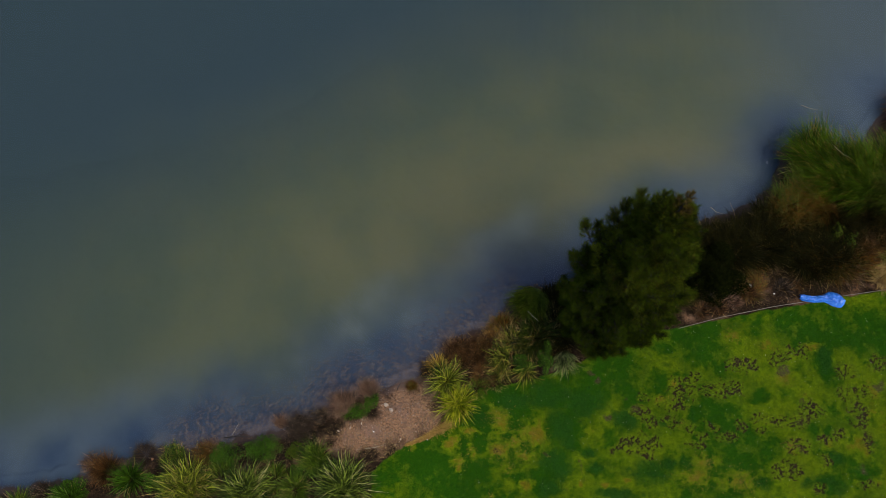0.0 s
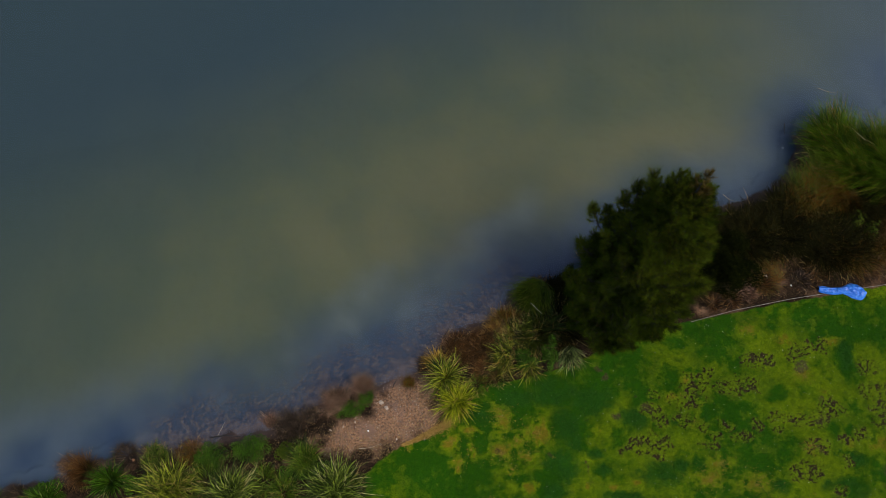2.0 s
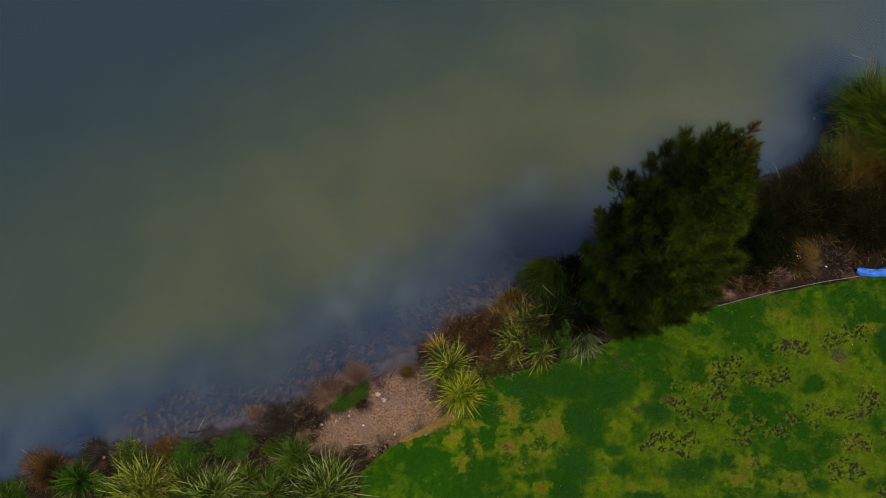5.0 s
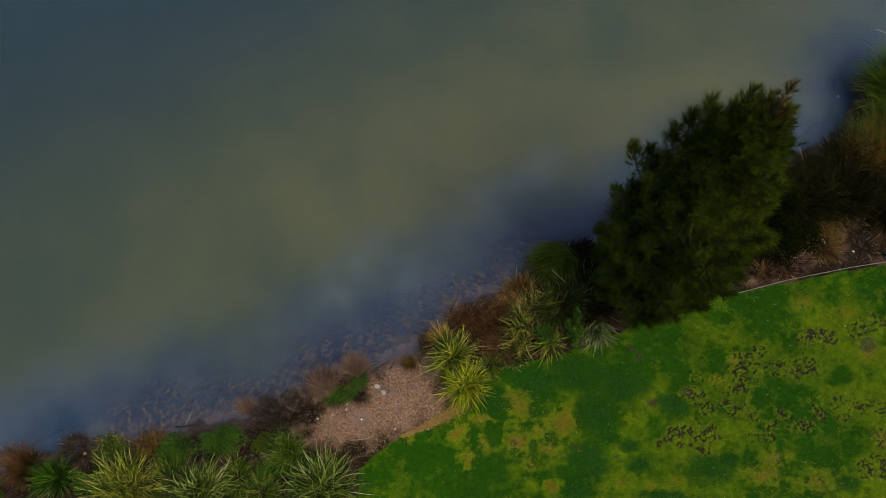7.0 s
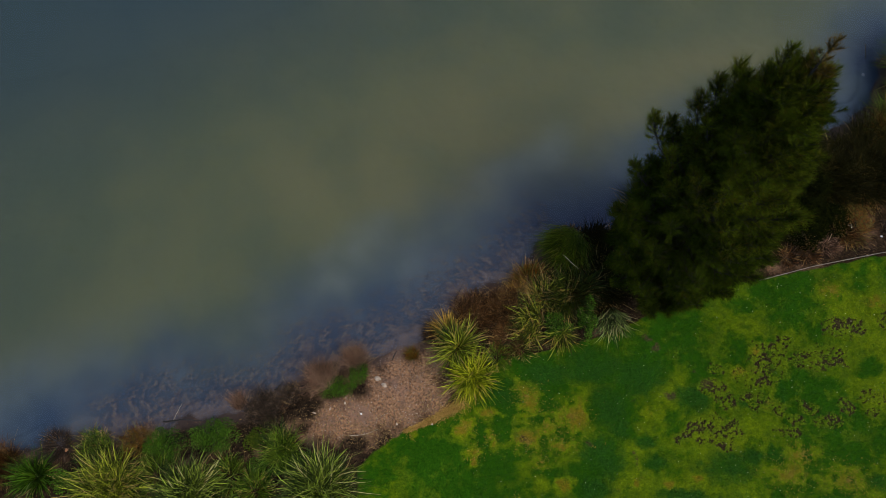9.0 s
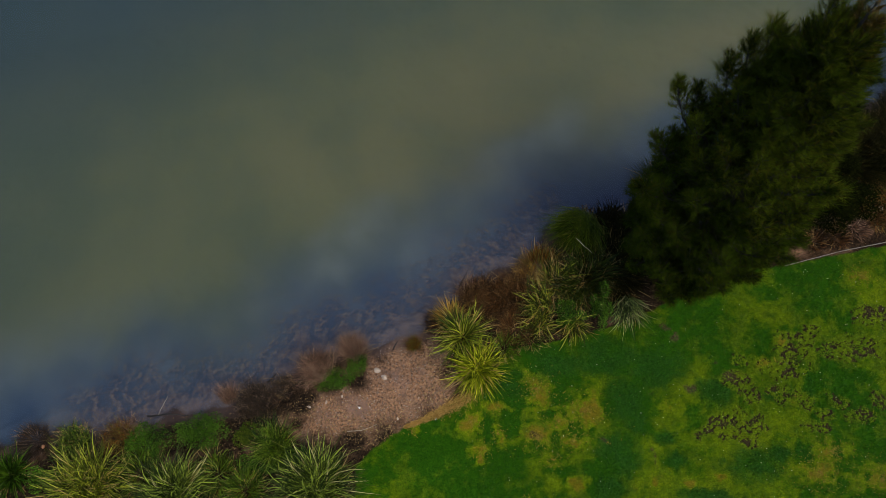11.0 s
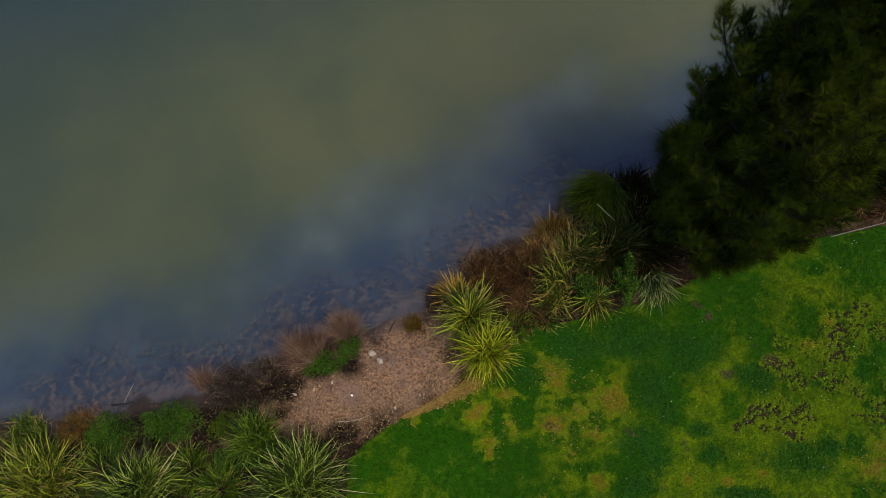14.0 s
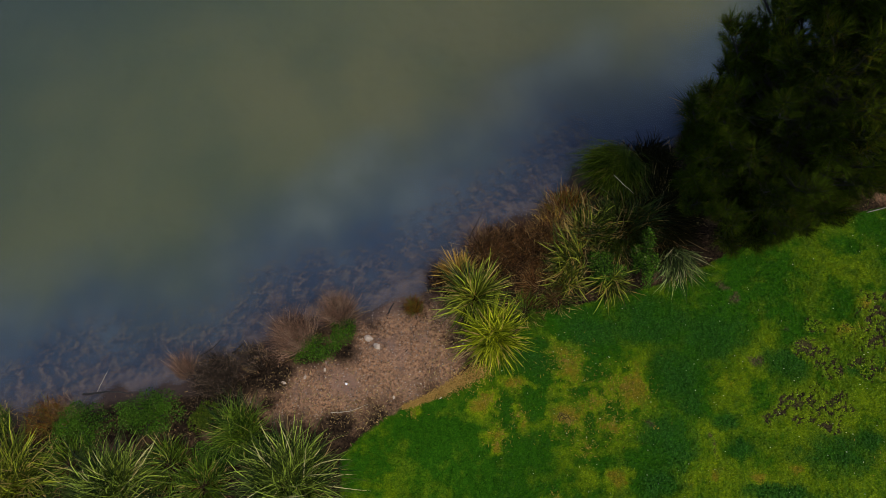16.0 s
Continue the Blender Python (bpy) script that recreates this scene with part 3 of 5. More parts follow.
def plant_z(x, y):
    a = np.array([x]), np.array([y])
    return float(height(*a)[0]) if float(on_lawn(*a)[0]) < 0 else 0.0


def strap_clump(x, y, tone, label, n=260, spread=0.16, length=0.95, width=0.035, name="flax_clump", seed=1, dry=0.06, group="strap-leaved clumps on the bank", z=None, **more):
    rng = np.random.RandomState(seed)
    ob = thing(name, (x, y, plant_z(x, y) if z is None else z), label, "plant", group)
    part("leaves", mesh_of("leaves", *tuft(rng, n, spread, length, width, **more), LEAF[tone]), ob)
    k = max(6, int(n * dry))
    more = {**more, "lean": (0.7, 1.45), "bend": (0.2, 0.7)}
    part("dry_leaves", mesh_of("dry_leaves", *tuft(rng, k, spread * 1.3, length * 0.85, width * 0.8, **more), LEAF["straw"]), ob, "dry straw-coloured fallen leaves")
    part("root_crown", mesh_of("root_crown", *tuft(rng, max(20, n // 6), spread * 1.2, 0.22, width * 1.3, lean=(0.3, 1.3), bend=(0, 0.4), seg=2), LEAF["rust"]), ob, "brown leaf bases")
    return ob


def leaf_cloud(rng, n, radii, size, centre=(0, 0, 0), shell=0.55, low=0.0):
    """Small folded leaves scattered through a lumpy dome."""
    d = rng.normal(0, 1, (n, 3))
    d[:, 2] = np.abs(d[:, 2])
    d /= np.linalg.norm(d, axis=1)[:, None]
    lump = 0.50 + 0.85 * fbm(d[:, 0] * 2 + 5 + centre[0], d[:, 1] * 2 + d[:, 2] + 9 + centre[1], 1.6, int(rng.randint(90)), 3)
    r = (shell + (1 - shell) * rng.uniform(0, 1, n) ** 0.6) * lump
    p = d * r[:, None] * np.array(radii) + np.array(centre)
    p[:, 2] = np.maximum(p[:, 2], low)
    az, up = rng.uniform(0, 2 * math.pi, n), rng.uniform(-0.4, 0.7, n)
    s = size * rng.uniform(0.6, 1.3, n)
    f = np.c_[np.cos(az) * np.cos(up), np.sin(az) * np.cos(up), np.sin(up)]
    w = np.c_[-np.sin(az), np.cos(az), rng.uniform(-0.4, 0.4, n)]
    v = np.stack([p, p + f * (s * 0.5)[:, None] + w * (s * 0.32)[:, None], p + f * s[:, None] - np.c_[np.zeros(n), np.zeros(n), s * 0.15], p + f * (s * 0.5)[:, None] - w * (s * 0.32)[:, None]], 1)
    return v.reshape(-1, 3), np.arange(n * 4).reshape(-1, 4)


def tube(points, radii, sides=6):
    """A tapering round stem along points."""
    pts = [Vector(p) for p in points]
    verts, faces = [], []
    for i, p in enumerate(pts):
        d = (pts[min(i + 1, len(pts) - 1)] - pts[max(i - 1, 0)]).normalized()
        q = d.to_track_quat("Z", "Y")
        for k in range(sides):
            a = 2 * math.pi * k / sides
            verts.append(p + q @ Vector((math.cos(a), math.sin(a), 0)) * radii[i])
    for i in range(len(pts) - 1):
        for k in range(sides):
            a, b = i * sides + k, i * sides + (k + 1) % sides
            faces.append((a, b, b + sides, a + sides))
    return np.array(verts), np.array(faces)


def shrub(x, y, tone, label, radii, n, size, seed=1, name="shrub", group="leafy shrubs on the bank", lumps=5, z=None):
    rng = np.random.RandomState(seed)
    ob = thing(name, (x, y, plant_z(x, y) if z is None else z), label, "shrub", group)
    clouds, stems = [], []
    for k in range(lumps):
        a, r = 2.4 * k + rng.uniform(0, 1), (0.55 if lumps < 8 else 0.75) * math.sqrt(k / max(1, lumps - 1))
        c = (radii[0] * r * math.cos(a), radii[1] * r * math.sin(a), radii[2] * rng.uniform(0.12, 0.4))
        q = rng.uniform(0.5, 0.7) if lumps < 8 else rng.uniform(0.28, 0.5) * (1.0 if lumps < 20 else 0.75)
        clouds.append(leaf_cloud(rng, n // lumps, [v * q for v in radii], size, c, 0.5, 0.02))
        for _ in range(3 if lumps < 8 else 1):
            e = (c[0] + rng.uniform(-.3, .3) * radii[0], c[1] + rng.uniform(-.3, .3) * radii[1], c[2] + radii[2] * 0.2)
            stems.append(tube([(rng.uniform(-.05, .05), rng.uniform(-.05, .05), -0.05), (e[0] * .5, e[1] * .5, e[2] * .65), e], [0.018, 0.012, 0.004], 5))
    part("foliage", mesh_of("foliage", *joined(*clouds), LEAF[tone]), ob)
    part("branching", mesh_of("branching", *joined(*stems), BARK), ob, "thin brown stems")
    return ob


def needle_tree(x, y, label, tip=(-0.05, 0.80), tall=9.2, seed=5):
    """An evergreen with a leaning top: trunk, limbs and brushes of fine needles."""
    rng = np.random.RandomState(seed)
    ob = thing("needle_tree", (x, y, -0.1), label, "tree")
    trunk_at = lambda u: Vector((tip[0] * u ** 1.5, tip[1] * u ** 1.5, tall * u))
    us = np.linspace(0, 0.97, 9)
    part("trunk", mesh_of("trunk", *tube([trunk_at(u) for u in us], [0.15 * (1 - u) ** 0.8 + 0.012 for u in us], 10), BARK), ob)
    limbs, twigs, brushes, skylit, tips = [], [], [], [], []

    def brush(p, d, size, n, to=brushes):
        az0 = math.atan2(d.y, d.x)
        el = math.acos(max(-1, min(1, d.z)))
        back = np.array(p)[None] - np.outer(rng.uniform(0, 0.75, n) * size * 1.2, np.array(d))
        az, lean = az0 + rng.normal(0, 0.6, n), np.clip(el + rng.normal(0, 0.4, n), 0, 2.6)
        to.append(blades(rng, back, az, lean, rng.uniform(-0.2, 0.4, n), size * rng.uniform(0.4, 0.9, n), np.full(n, 0.012), 1, -9, 0.1))

    def limb(root, a, reach, rise, thick, sprays):
        pts = [root]
        for j in range(1, 5):
            v = j / 4
            pts.append(root + Vector((math.cos(a + 0.15 * v) * reach * v, math.sin(a + 0.15 * v) * reach * v, rise * reach * v ** 1.5)))
        limbs.append((pts, [thick, thick * 0.7, thick * 0.45, 0.010, 0.004]))
        for j in range(sprays):
            v = 0.22 + 0.78 * (j + rng.uniform(0, 1)) / sprays
            i = min(3, int(v * 4))
            p = pts[i].lerp(pts[i + 1], v * 4 - i)
            out = Vector((math.cos(a), math.sin(a), 0))
            across = Vector((-math.sin(a), math.cos(a), 0)) * rng.uniform(-1, 1)
            d = (out * 0.7 + across * 0.9 + Vector((0, 0, rng.uniform(0.2, 1.1)))).normalized()
            e = p + d * rng.uniform(0.15, 0.5)
            twigs.append(([p, p.lerp(e, 0.5) + Vector((0, 0, 0.02)), e], [0.008, 0.006, 0.003]))
            brush(e, d, rng.uniform(0.15, 0.30), 44)
        brush(pts[-1], (pts[-1] - pts[-2]).normalized(), 0.42, 70)

    wide = lambda h: float(np.interp(h, [0.0, 0.8, 2.2, 3.8, 5.0, 6.2, 7.4, 8.4, 9.2], [1.1, 1.6, 1.9, 1.95, 1.75, 1.3, 0.85, 0.45, 0.10]))
    # inner limbs, thin on needles
    count = 90
    for k in range(count):
        u = 0.05 + 0.85 * ((k + 0.5) / count) ** 1.1
        a = 2.39996 * k + rng.uniform(-0.4, 0.4)
        limb(trunk_at(u), a, wide(tall * u) * rng.uniform(0.5, 0.85), rng.uniform(-0.1, 0.3) + 0.3 * u, 0.045 * (1 - u) + 0.012, 34)

    def plume(top, low, length, count, size, to=None):
        """A feathery shoot that leaves the trunk at a height and turns upwards to its top."""
        # shoots above about 5 m take the lighter needles, as if lit from above
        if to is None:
            to = skylit if top.z > 5.2 + 0.7 * math.sin(9 * top.x) else brushes
        a = trunk_at(low / tall)
        out = Vector((top.x - a.x, top.y - a.y, 0))
        pts = [a, a.lerp(top, 0.3) + out * 0.18, a.lerp(top, 0.58) + out * 0.20, a.lerp(top, 0.82) + out * 0.10, top]
        limbs.append((pts, [0.035, 0.026, 0.018, 0.011, 0.004]))
        span = (top - a).length
        for j in range(count):
            back = (j + rng.uniform(0, 1)) / count
            v = 1 - min(0.85, back * length / span)
            i = min(3, int(v * 4))
            p = pts[i].lerp(pts[i + 1], v * 4 - i)
            grow = (pts[i + 1] - pts[i]).normalized()
            an = 2.39996 * j + rng.uniform(-0.5, 0.5)
            d = (grow * 0.55 + Vector((math.cos(an), math.sin(an), rng.uniform(0.0, 0.5))) * 0.8).normalized()
            e = p + d * size * (0.35 + 1.1 * back) * rng.uniform(0.7, 1.15)
            twigs.append(([p, p.lerp(e, 0.5) + Vector((0, 0, 0.015)), e], [0.007, 0.005, 0.003]))
            brush(e, (d + grow * 0.4).normalized(), size * rng.uniform(0.6, 0.95), 44, to)
        brush(top, grow, size * 1.1, 50, to)

    # shoots over the whole crown
    count = 270
    for k in range(count):
        h = 0.7 + 8.0 * ((k + 0.5) / count) ** 1.15
        a = 2.39996 * k + rng.uniform(-0.3, 0.3)
        r = wide(h) * rng.uniform(0.72, 1.0) * (1 + (0.2 * math.cos(a - 4.1) if h < 4.2 else 0.0))
        c = trunk_at(min(1.0, h / tall))
        top = Vector((c.x + r * math.cos(a), c.y + r * math.sin(a), h + rng.uniform(0.0, 0.3)))
        plume(top, max(0.4, h - 0.9 - 0.55 * r), 1.2 + 0.25 * r, 24, rng.uniform(0.28, 0.40))
    # shoots that stand clear of the outline
    for x1, y1, z1, low, size in ((-1.94, 1.31, 6.0, 3.6, 0.30), (-1.45, 1.4, 5.7, 3.6, 0.32), (-2.1, 0.6, 5.0, 3.2, 0.34), (-2.3, -0.3, 4.5, 2.8, 0.36), (-1.25, 1.3, 6.8, 4.6, 0.40), (-1.0, 1.5, 7.2, 5.0, 0.40),
                                  (-0.6, 1.8, 7.3, 5.0, 0.40), (-0.2, 1.5, 7.7, 5.4, 0.40), (0.5, 0.9, 7.5, 5.4, 0.36), (0.95, 1.1, 6.5, 4.6, 0.36), (-0.75, 1.2, 7.9, 5.8, 0.36)):
        plume(Vector((x1, y1, z1)), low, 1.7, 36, size)
    plume(Vector((-0.44, 1.11, 8.95)), 6.6, 1.6, 32, 0.32)
    plume(Vector((-0.2, 0.75, 8.7)), 7.0, 1.2, 22, 0.30)
    plume(Vector((0.0, 0.88, 9.5)), 7.4, 1.4, 26, 0.26, to=tips)
    plume(Vector((0.12, 0.70, 9.0)), 7.0, 1.1, 20, 0.26, to=tips)
    for pts, rad in limbs:
        part("limb", mesh_of("limb", *tube(pts, rad, 6), BARK), ob)
    part("twig_work", mesh_of("twig_work", *joined(*[tube(p, r, 4) for p, r in twigs]), BARK), ob)
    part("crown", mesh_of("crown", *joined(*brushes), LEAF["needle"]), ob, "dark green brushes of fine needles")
    part("upper_crown", mesh_of("upper_crown", *joined(*skylit), LEAF["skylit"]), ob, "upper needle brushes with skylight put into their olive-green colour")
    part("crown_top", mesh_of("crown_top", *joined(*tips), LEAF["tip"]), ob, "orange-brown new growth at the top")
    return ob


needle_tree(6.03, 6.25, "tall dark green needle-leaved evergreen tree standing on the bank")

# strap-leaved clumps, from the sandy gap outwards
strap_clump(0.82, 2.66, "gold", "large golden-green strap-leaved clump beside bare earth", 800, 0.18, 0.98, 0.021, seed=1, sway=0.35, lean=(0.0, 1.1), bend=(0.3, 1.5), way=(268, 0.2))
strap_clump(0.42, 3.45, "fresh", "yellow-green strap-leaved clump behind a brighter one", 460, 0.2, 0.9, 0.021, seed=2, sway=0.4, bend=(0.3, 1.5))
strap_clump(0.12, 3.95, "orange", "small orange-yellow dry tuft at the water's edge", 300, 0.14, 0.66, 0.018, name="dry_tuft", seed=3)
strap_clump(2.45, 4.35, "mixed", "streaky yellow and green strap-leaved clump", 260, 0.24, 0.95, 0.022, seed=4, dry=0.3, way=(188, 1.1), sway=0.7)
strap_clump(3.4, 4.95, "shade", "tangled olive strap-leaved clump, the tree's shade in its colour", 420, 0.4, 0.75, 0.018, seed=16, dry=0.25, sway=1.0)
strap_clump(2.75, 5.0, "mixed", "tangled yellow-green strap-leaved clump", 260, 0.3, 0.7, 0.018, seed=19, dry=0.4, sway=1.0)
strap_clump(3.2, 3.95, "mixed", "small yellow-green strap-leaved clump drooping over the lawn", 230, 0.16, 0.7, 0.020, seed=17, way=(262, 0.9), sway=0.5, bend=(0.5, 1.5))
strap_clump(2.4, 5.4, "tan", "orange-tan dry tangle behind strap leaves", 900, 0.42, 0.55, 0.012, "dry_tuft", 18, 0.3, sway=1.4)
strap_clump(2.15, 5.0, "orange", "loose golden-orange dead leaves over dark rushes", 170, 0.36, 0.5, 0.012, "dry_tuft", 41, 0.3, sway=1.4, lean=(0.3, 1.3))
strap_clump(3.6, 5.2, "shade", "green strap-leaved clump, the tree's shade in its colour", 420, 0.45, 0.8, 0.020, seed=5)
strap_clump(2.35, 3.95, "mixed", "low dark strap-leaved clump among dry rushes", 200, 0.2, 0.7, 0.020, seed=6, way=(220, 0.5), sway=0.8)
strap_clump(4.55, 4.6, "silver", "grey-green drooping strap-leaved clump at the tree's foot", 520, 0.22, 0.9, 0.018, seed=7, way=(272, 1.5), sway=0.5, lean=(0.1, 1.0), bend=(0.6, 1.8))
strap_clump(-2.85, -0.4, "olive", "large olive strap-leaved clump with pale leaf edges", 1500, 0.32, 1.3, 0.022, seed=8, sway=0.9, lean=(0.0, 1.2), bend=(0.2, 1.6), way=(100, 0.25))
strap_clump(-3.9, 0.52, "grassy", "fresh green grassy clump on the bank", 900, 0.26, 0.78, 0.014, seed=9, dry=0.03, sway=0.5, lean=(0.0, 1.0), bend=(0.4, 1.3), way=(140, 0.5))
strap_clump(-6.1, -0.72, "olive", "grey-green strap-leaved clump on the bank", 1500, 0.34, 1.12, 0.021, seed=10, sway=0.9, lean=(0.0, 1.2), bend=(0.2, 1.6), way=(80, 0.3))
strap_clump(-8.1, -0.68, "fresh", "pale yellow-green strap-leaved clump", 1600, 0.4, 1.2, 0.021, seed=11, sway=0.9, lean=(0.0, 1.1), bend=(0.2, 1.5), way=(95, 0.3))
strap_clump(-10.08, -0.5, "herb", "dark green strap-leaved clump by the water", 420, 0.16, 0.8, 0.022, seed=12, sway=0.6)
strap_clump(-4.5, -0.5, "grassy", "low yellowish strap-leaved clump", 420, 0.3, 0.6, 0.018, seed=13, dry=0.12, sway=0.8)
strap_clump(-5.2, -0.2, "grassy", "low green grassy clump between larger ones", 420, 0.35, 0.5, 0.014, seed=36, dry=0.08, sway=0.9)
strap_clump(-7.05, -0.3, "grassy", "low green grassy clump between larger ones", 420, 0.35, 0.5, 0.014, seed=37, dry=0.08, sway=0.9)
strap_clump(1.5, 3.25, "grassy", "low green grass beside a golden clump", 200, 0.25, 0.38, 0.014, seed=38, dry=0.06, sway=0.6)
strap_clump(2.15, 3.55, "grassy", "low green grass at the lawn's edge", 160, 0.28, 0.3, 0.012, seed=39, dry=0.2, sway=0.6)
strap_clump(-12.0, -1.25, "herb", "low dark strap-leaved clump on the bank", 405, 0.2, 0.75, 0.024, seed=14)
strap_clump(-13.6, -1.6, "sedge", "dark strap-leaved clump on the bank", 351, 0.2, 0.7, 0.024, seed=15)
# sedges, rushes and dry grass
G = "grasses and rushes along the water"
strap_clump(3.5, 6.75, "dome", "dome of dark green sedge at the water's edge", 3400, 0.36, 1.3, 0.011, "sedge_clump", 20, 0.01, G, lean=(0.15, 0.8), bend=(0.6, 1.7), way=(238, 1.5), sway=0.4)
strap_clump(4.2, 6.0, "straw", "pale bleached blades beside the sedge dome", 60, 0.3, 0.6, 0.010, "dry_tuft", 34, 0.1, G, way=(195, 0.8), sway=0.6)
strap_clump(0.85, 4.4, "rust", "dark rust-brown dry rush clump", 2400, 0.46, 0.62, 0.006, "rush_clump", 21, 0.03, G, sway=1.2, lean=(0.0, 1.1), bend=(0.3, 1.5), way=(20, 0.4))
strap_clump(1.7, 4.6, "rust", "reddish-brown dry rush clump", 2400, 0.5, 0.58, 0.006, "rush_clump", 22, 0.05, G, sway=1.2, lean=(0.0, 1.1), bend=(0.3, 1.5), way=(200, 0.4))
strap_clump(1.75, 3.75, "rust", "flattened brown dead grass", 900, 0.32, 0.5, 0.006, "rush_clump", 23, 0.06, G, sway=1.0, lean=(0.3, 1.2), bend=(0.1, 0.8))
strap_clump(-2.3, 2.95, "pink", "pinkish-brown dry grass tussock", 1500, 0.22, 0.74, 0.0045, "grass_tussock", 24, 0.03, G, sway=1.1, lean=(0.0, 0.8), bend=(0.1, 0.7), way=(115, 0.9))
strap_clump(-3.05, 2.36, "pink", "wide pinkish-brown dry grass tussock", 2000, 0.28, 0.85, 0.0045, "grass_tussock", 25, 0.03, G, sway=1.1, lean=(0.0, 0.9), bend=(0.1, 0.8), way=(135, 1.0))
strap_clump(-0.8, 3.2, "tan", "small olive-brown grass tuft by the water", 520, 0.16, 0.32, 0.006, "grass_tussock", 26, 0.04, G, lean=(0.0, 0.85), bend=(0.1, 0.8), way=(90, 0.3))
strap_clump(-4.55, 1.52, "dead", "dead dark brown grass tussock by the water", 2000, 0.40, 0.6, 0.0045, "grass_tussock", 27, 0.02, G, sway=1.2, lean=(0.0, 1.0), bend=(0.4, 1.4), way=(150, 0.4))
strap_clump(-5.25, 1.6, "pink", "sparse dry pinkish grass tussock leaning over the water", 420, 0.16, 0.72, 0.0045, "grass_tussock", 28, 0.03, G, sway=0.5, lean=(0.0, 0.75), bend=(0.1, 0.6), way=(105, 1.4))
strap_clump(-7.75, 0.42, "tan", "low dry olive-brown grass by the water", 900, 0.42, 0.34, 0.006, "grass_tussock", 29, 0.1, G, sway=1.0, lean=(0.0, 1.1), bend=(0.1, 1.0), way=(110, 0.5))
strap_clump(-8.75, 0.25, "grassy", "low yellowish-green grass by the water", 700, 0.4, 0.45, 0.010, "grass_tussock", 35, 0.15, G, sway=0.9, way=(100, 0.4))
strap_clump(-10.98, -0.25, "rust", "rusty dry grass tussock by the water", 1600, 0.26, 0.75, 0.006, "grass_tussock", 30, 0.04, G, sway=0.8, lean=(0.0, 0.85), bend=(0.2, 1.0))
strap_clump(-12.9, -1.15, "dead", "low brown grass tussock by the water", 900, 0.26, 0.5, 0.006, "grass_tussock", 31, 0.03, G, sway=0.8, lean=(0.0, 0.85), bend=(0.1, 0.8))
strap_clump(-9.8, 0.3, "dead", "dark brown dry grass tussock at the waterline", 900, 0.3, 0.45, 0.005, "grass_tussock", 32, 0.03, G, sway=0.9)
# x, y, blades, spread, length, tone, lean (degrees, pull)
REED_BED = [
    (14.3, 12.9, 1500, 0.5, 1.75, "reed", (135, 1.3), "bright green reeds leaning over the water"),
    (15.0, 12.7, 1500, 0.5, 2.0, "reed", (160, 1.8), "bright green reeds combed to one side"),
    (16.1, 12.5, 1500, 0.5, 1.9, "reed", (158, 1.8), "thick green reed bed along the water"),
    (17.4, 12.7, 1300, 0.5, 1.8, "reed", (160, 1.5), "thick green reed bed along the water"),
    (18.5, 12.4, 1100, 0.5, 1.8, "reed", (160, 1.4), "thick green reed bed along the water"),
    (15.0, 11.8, 1500, 0.5, 1.9, "reed", (180, 1.8), "green reeds flopping over brown ones"),
    (16.2, 11.6, 1400, 0.5, 1.9, "reed", (185, 1.8), "green reeds flopping over brown ones"),
    (17.4, 11.4, 1300, 0.5, 1.8, "sedge", (190, 1.5), "dark green reeds behind brighter ones"),
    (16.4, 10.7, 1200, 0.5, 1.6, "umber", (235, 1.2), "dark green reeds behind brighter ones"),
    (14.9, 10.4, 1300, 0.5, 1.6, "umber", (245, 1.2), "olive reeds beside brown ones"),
    (13.2, 10.9, 1000, 0.5, 1.2, "sedge", (160, 0.5), "dark reeds at the water's edge"),
    (18.4, 15.4, 1000, 0.5, 1.2, "rust", (140, 0.5), "reddish-brown reeds by the water"),
]
# rushes with shade put into their colour; the first is added to darken the bank
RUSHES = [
    (4.2, 6.7, 800, 0.45, 0.6, "umber", (130, 0.4), "low sedge added to darken the bank beside the tree"),
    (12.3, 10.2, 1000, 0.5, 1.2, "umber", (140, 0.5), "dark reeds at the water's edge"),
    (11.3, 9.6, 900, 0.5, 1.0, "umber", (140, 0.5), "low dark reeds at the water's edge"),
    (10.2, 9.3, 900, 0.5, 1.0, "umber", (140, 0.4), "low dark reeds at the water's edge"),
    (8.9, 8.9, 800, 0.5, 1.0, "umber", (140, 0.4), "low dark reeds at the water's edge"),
    (12.0, 9.1, 1300, 0.5, 1.2, "umber", None, "umber rushes with deep shade put into their colour"),
    (13.0, 9.5, 1300, 0.55, 1.25, "umber", (240, 0.4), "umber rushes with deep shade put into their colour"),
    (13.7, 8.8, 1400, 0.55, 1.2, "umber", None, "umber rushes with deep shade put into their colour"),
    (14.7, 8.95, 1400, 0.55, 1.2, "umber", (250, 0.3), "umber rushes with deep shade put into their colour"),
    (10.9, 8.9, 1100, 0.5, 1.1, "umber", None, "umber rushes with deep shade put into their colour"),
    (8.6, 7.4, 700, 0.5, 0.9, "umber", None, "sedge with the tree's shade put into its colour"),
    (4.2, 5.5, 1500, 0.6, 0.7, "umber", None, "sedge with the tree's shade put into its colour"),
    (5.6, 8.0, 700, 0.4, 0.9, "shade", (120, 0.5), "sedge between tree and water, shade put into its colour"),
    (7.4, 8.4, 700, 0.4, 0.9, "shade", (120, 0.5), "sedge between tree and water, shade put into its colour"),
]
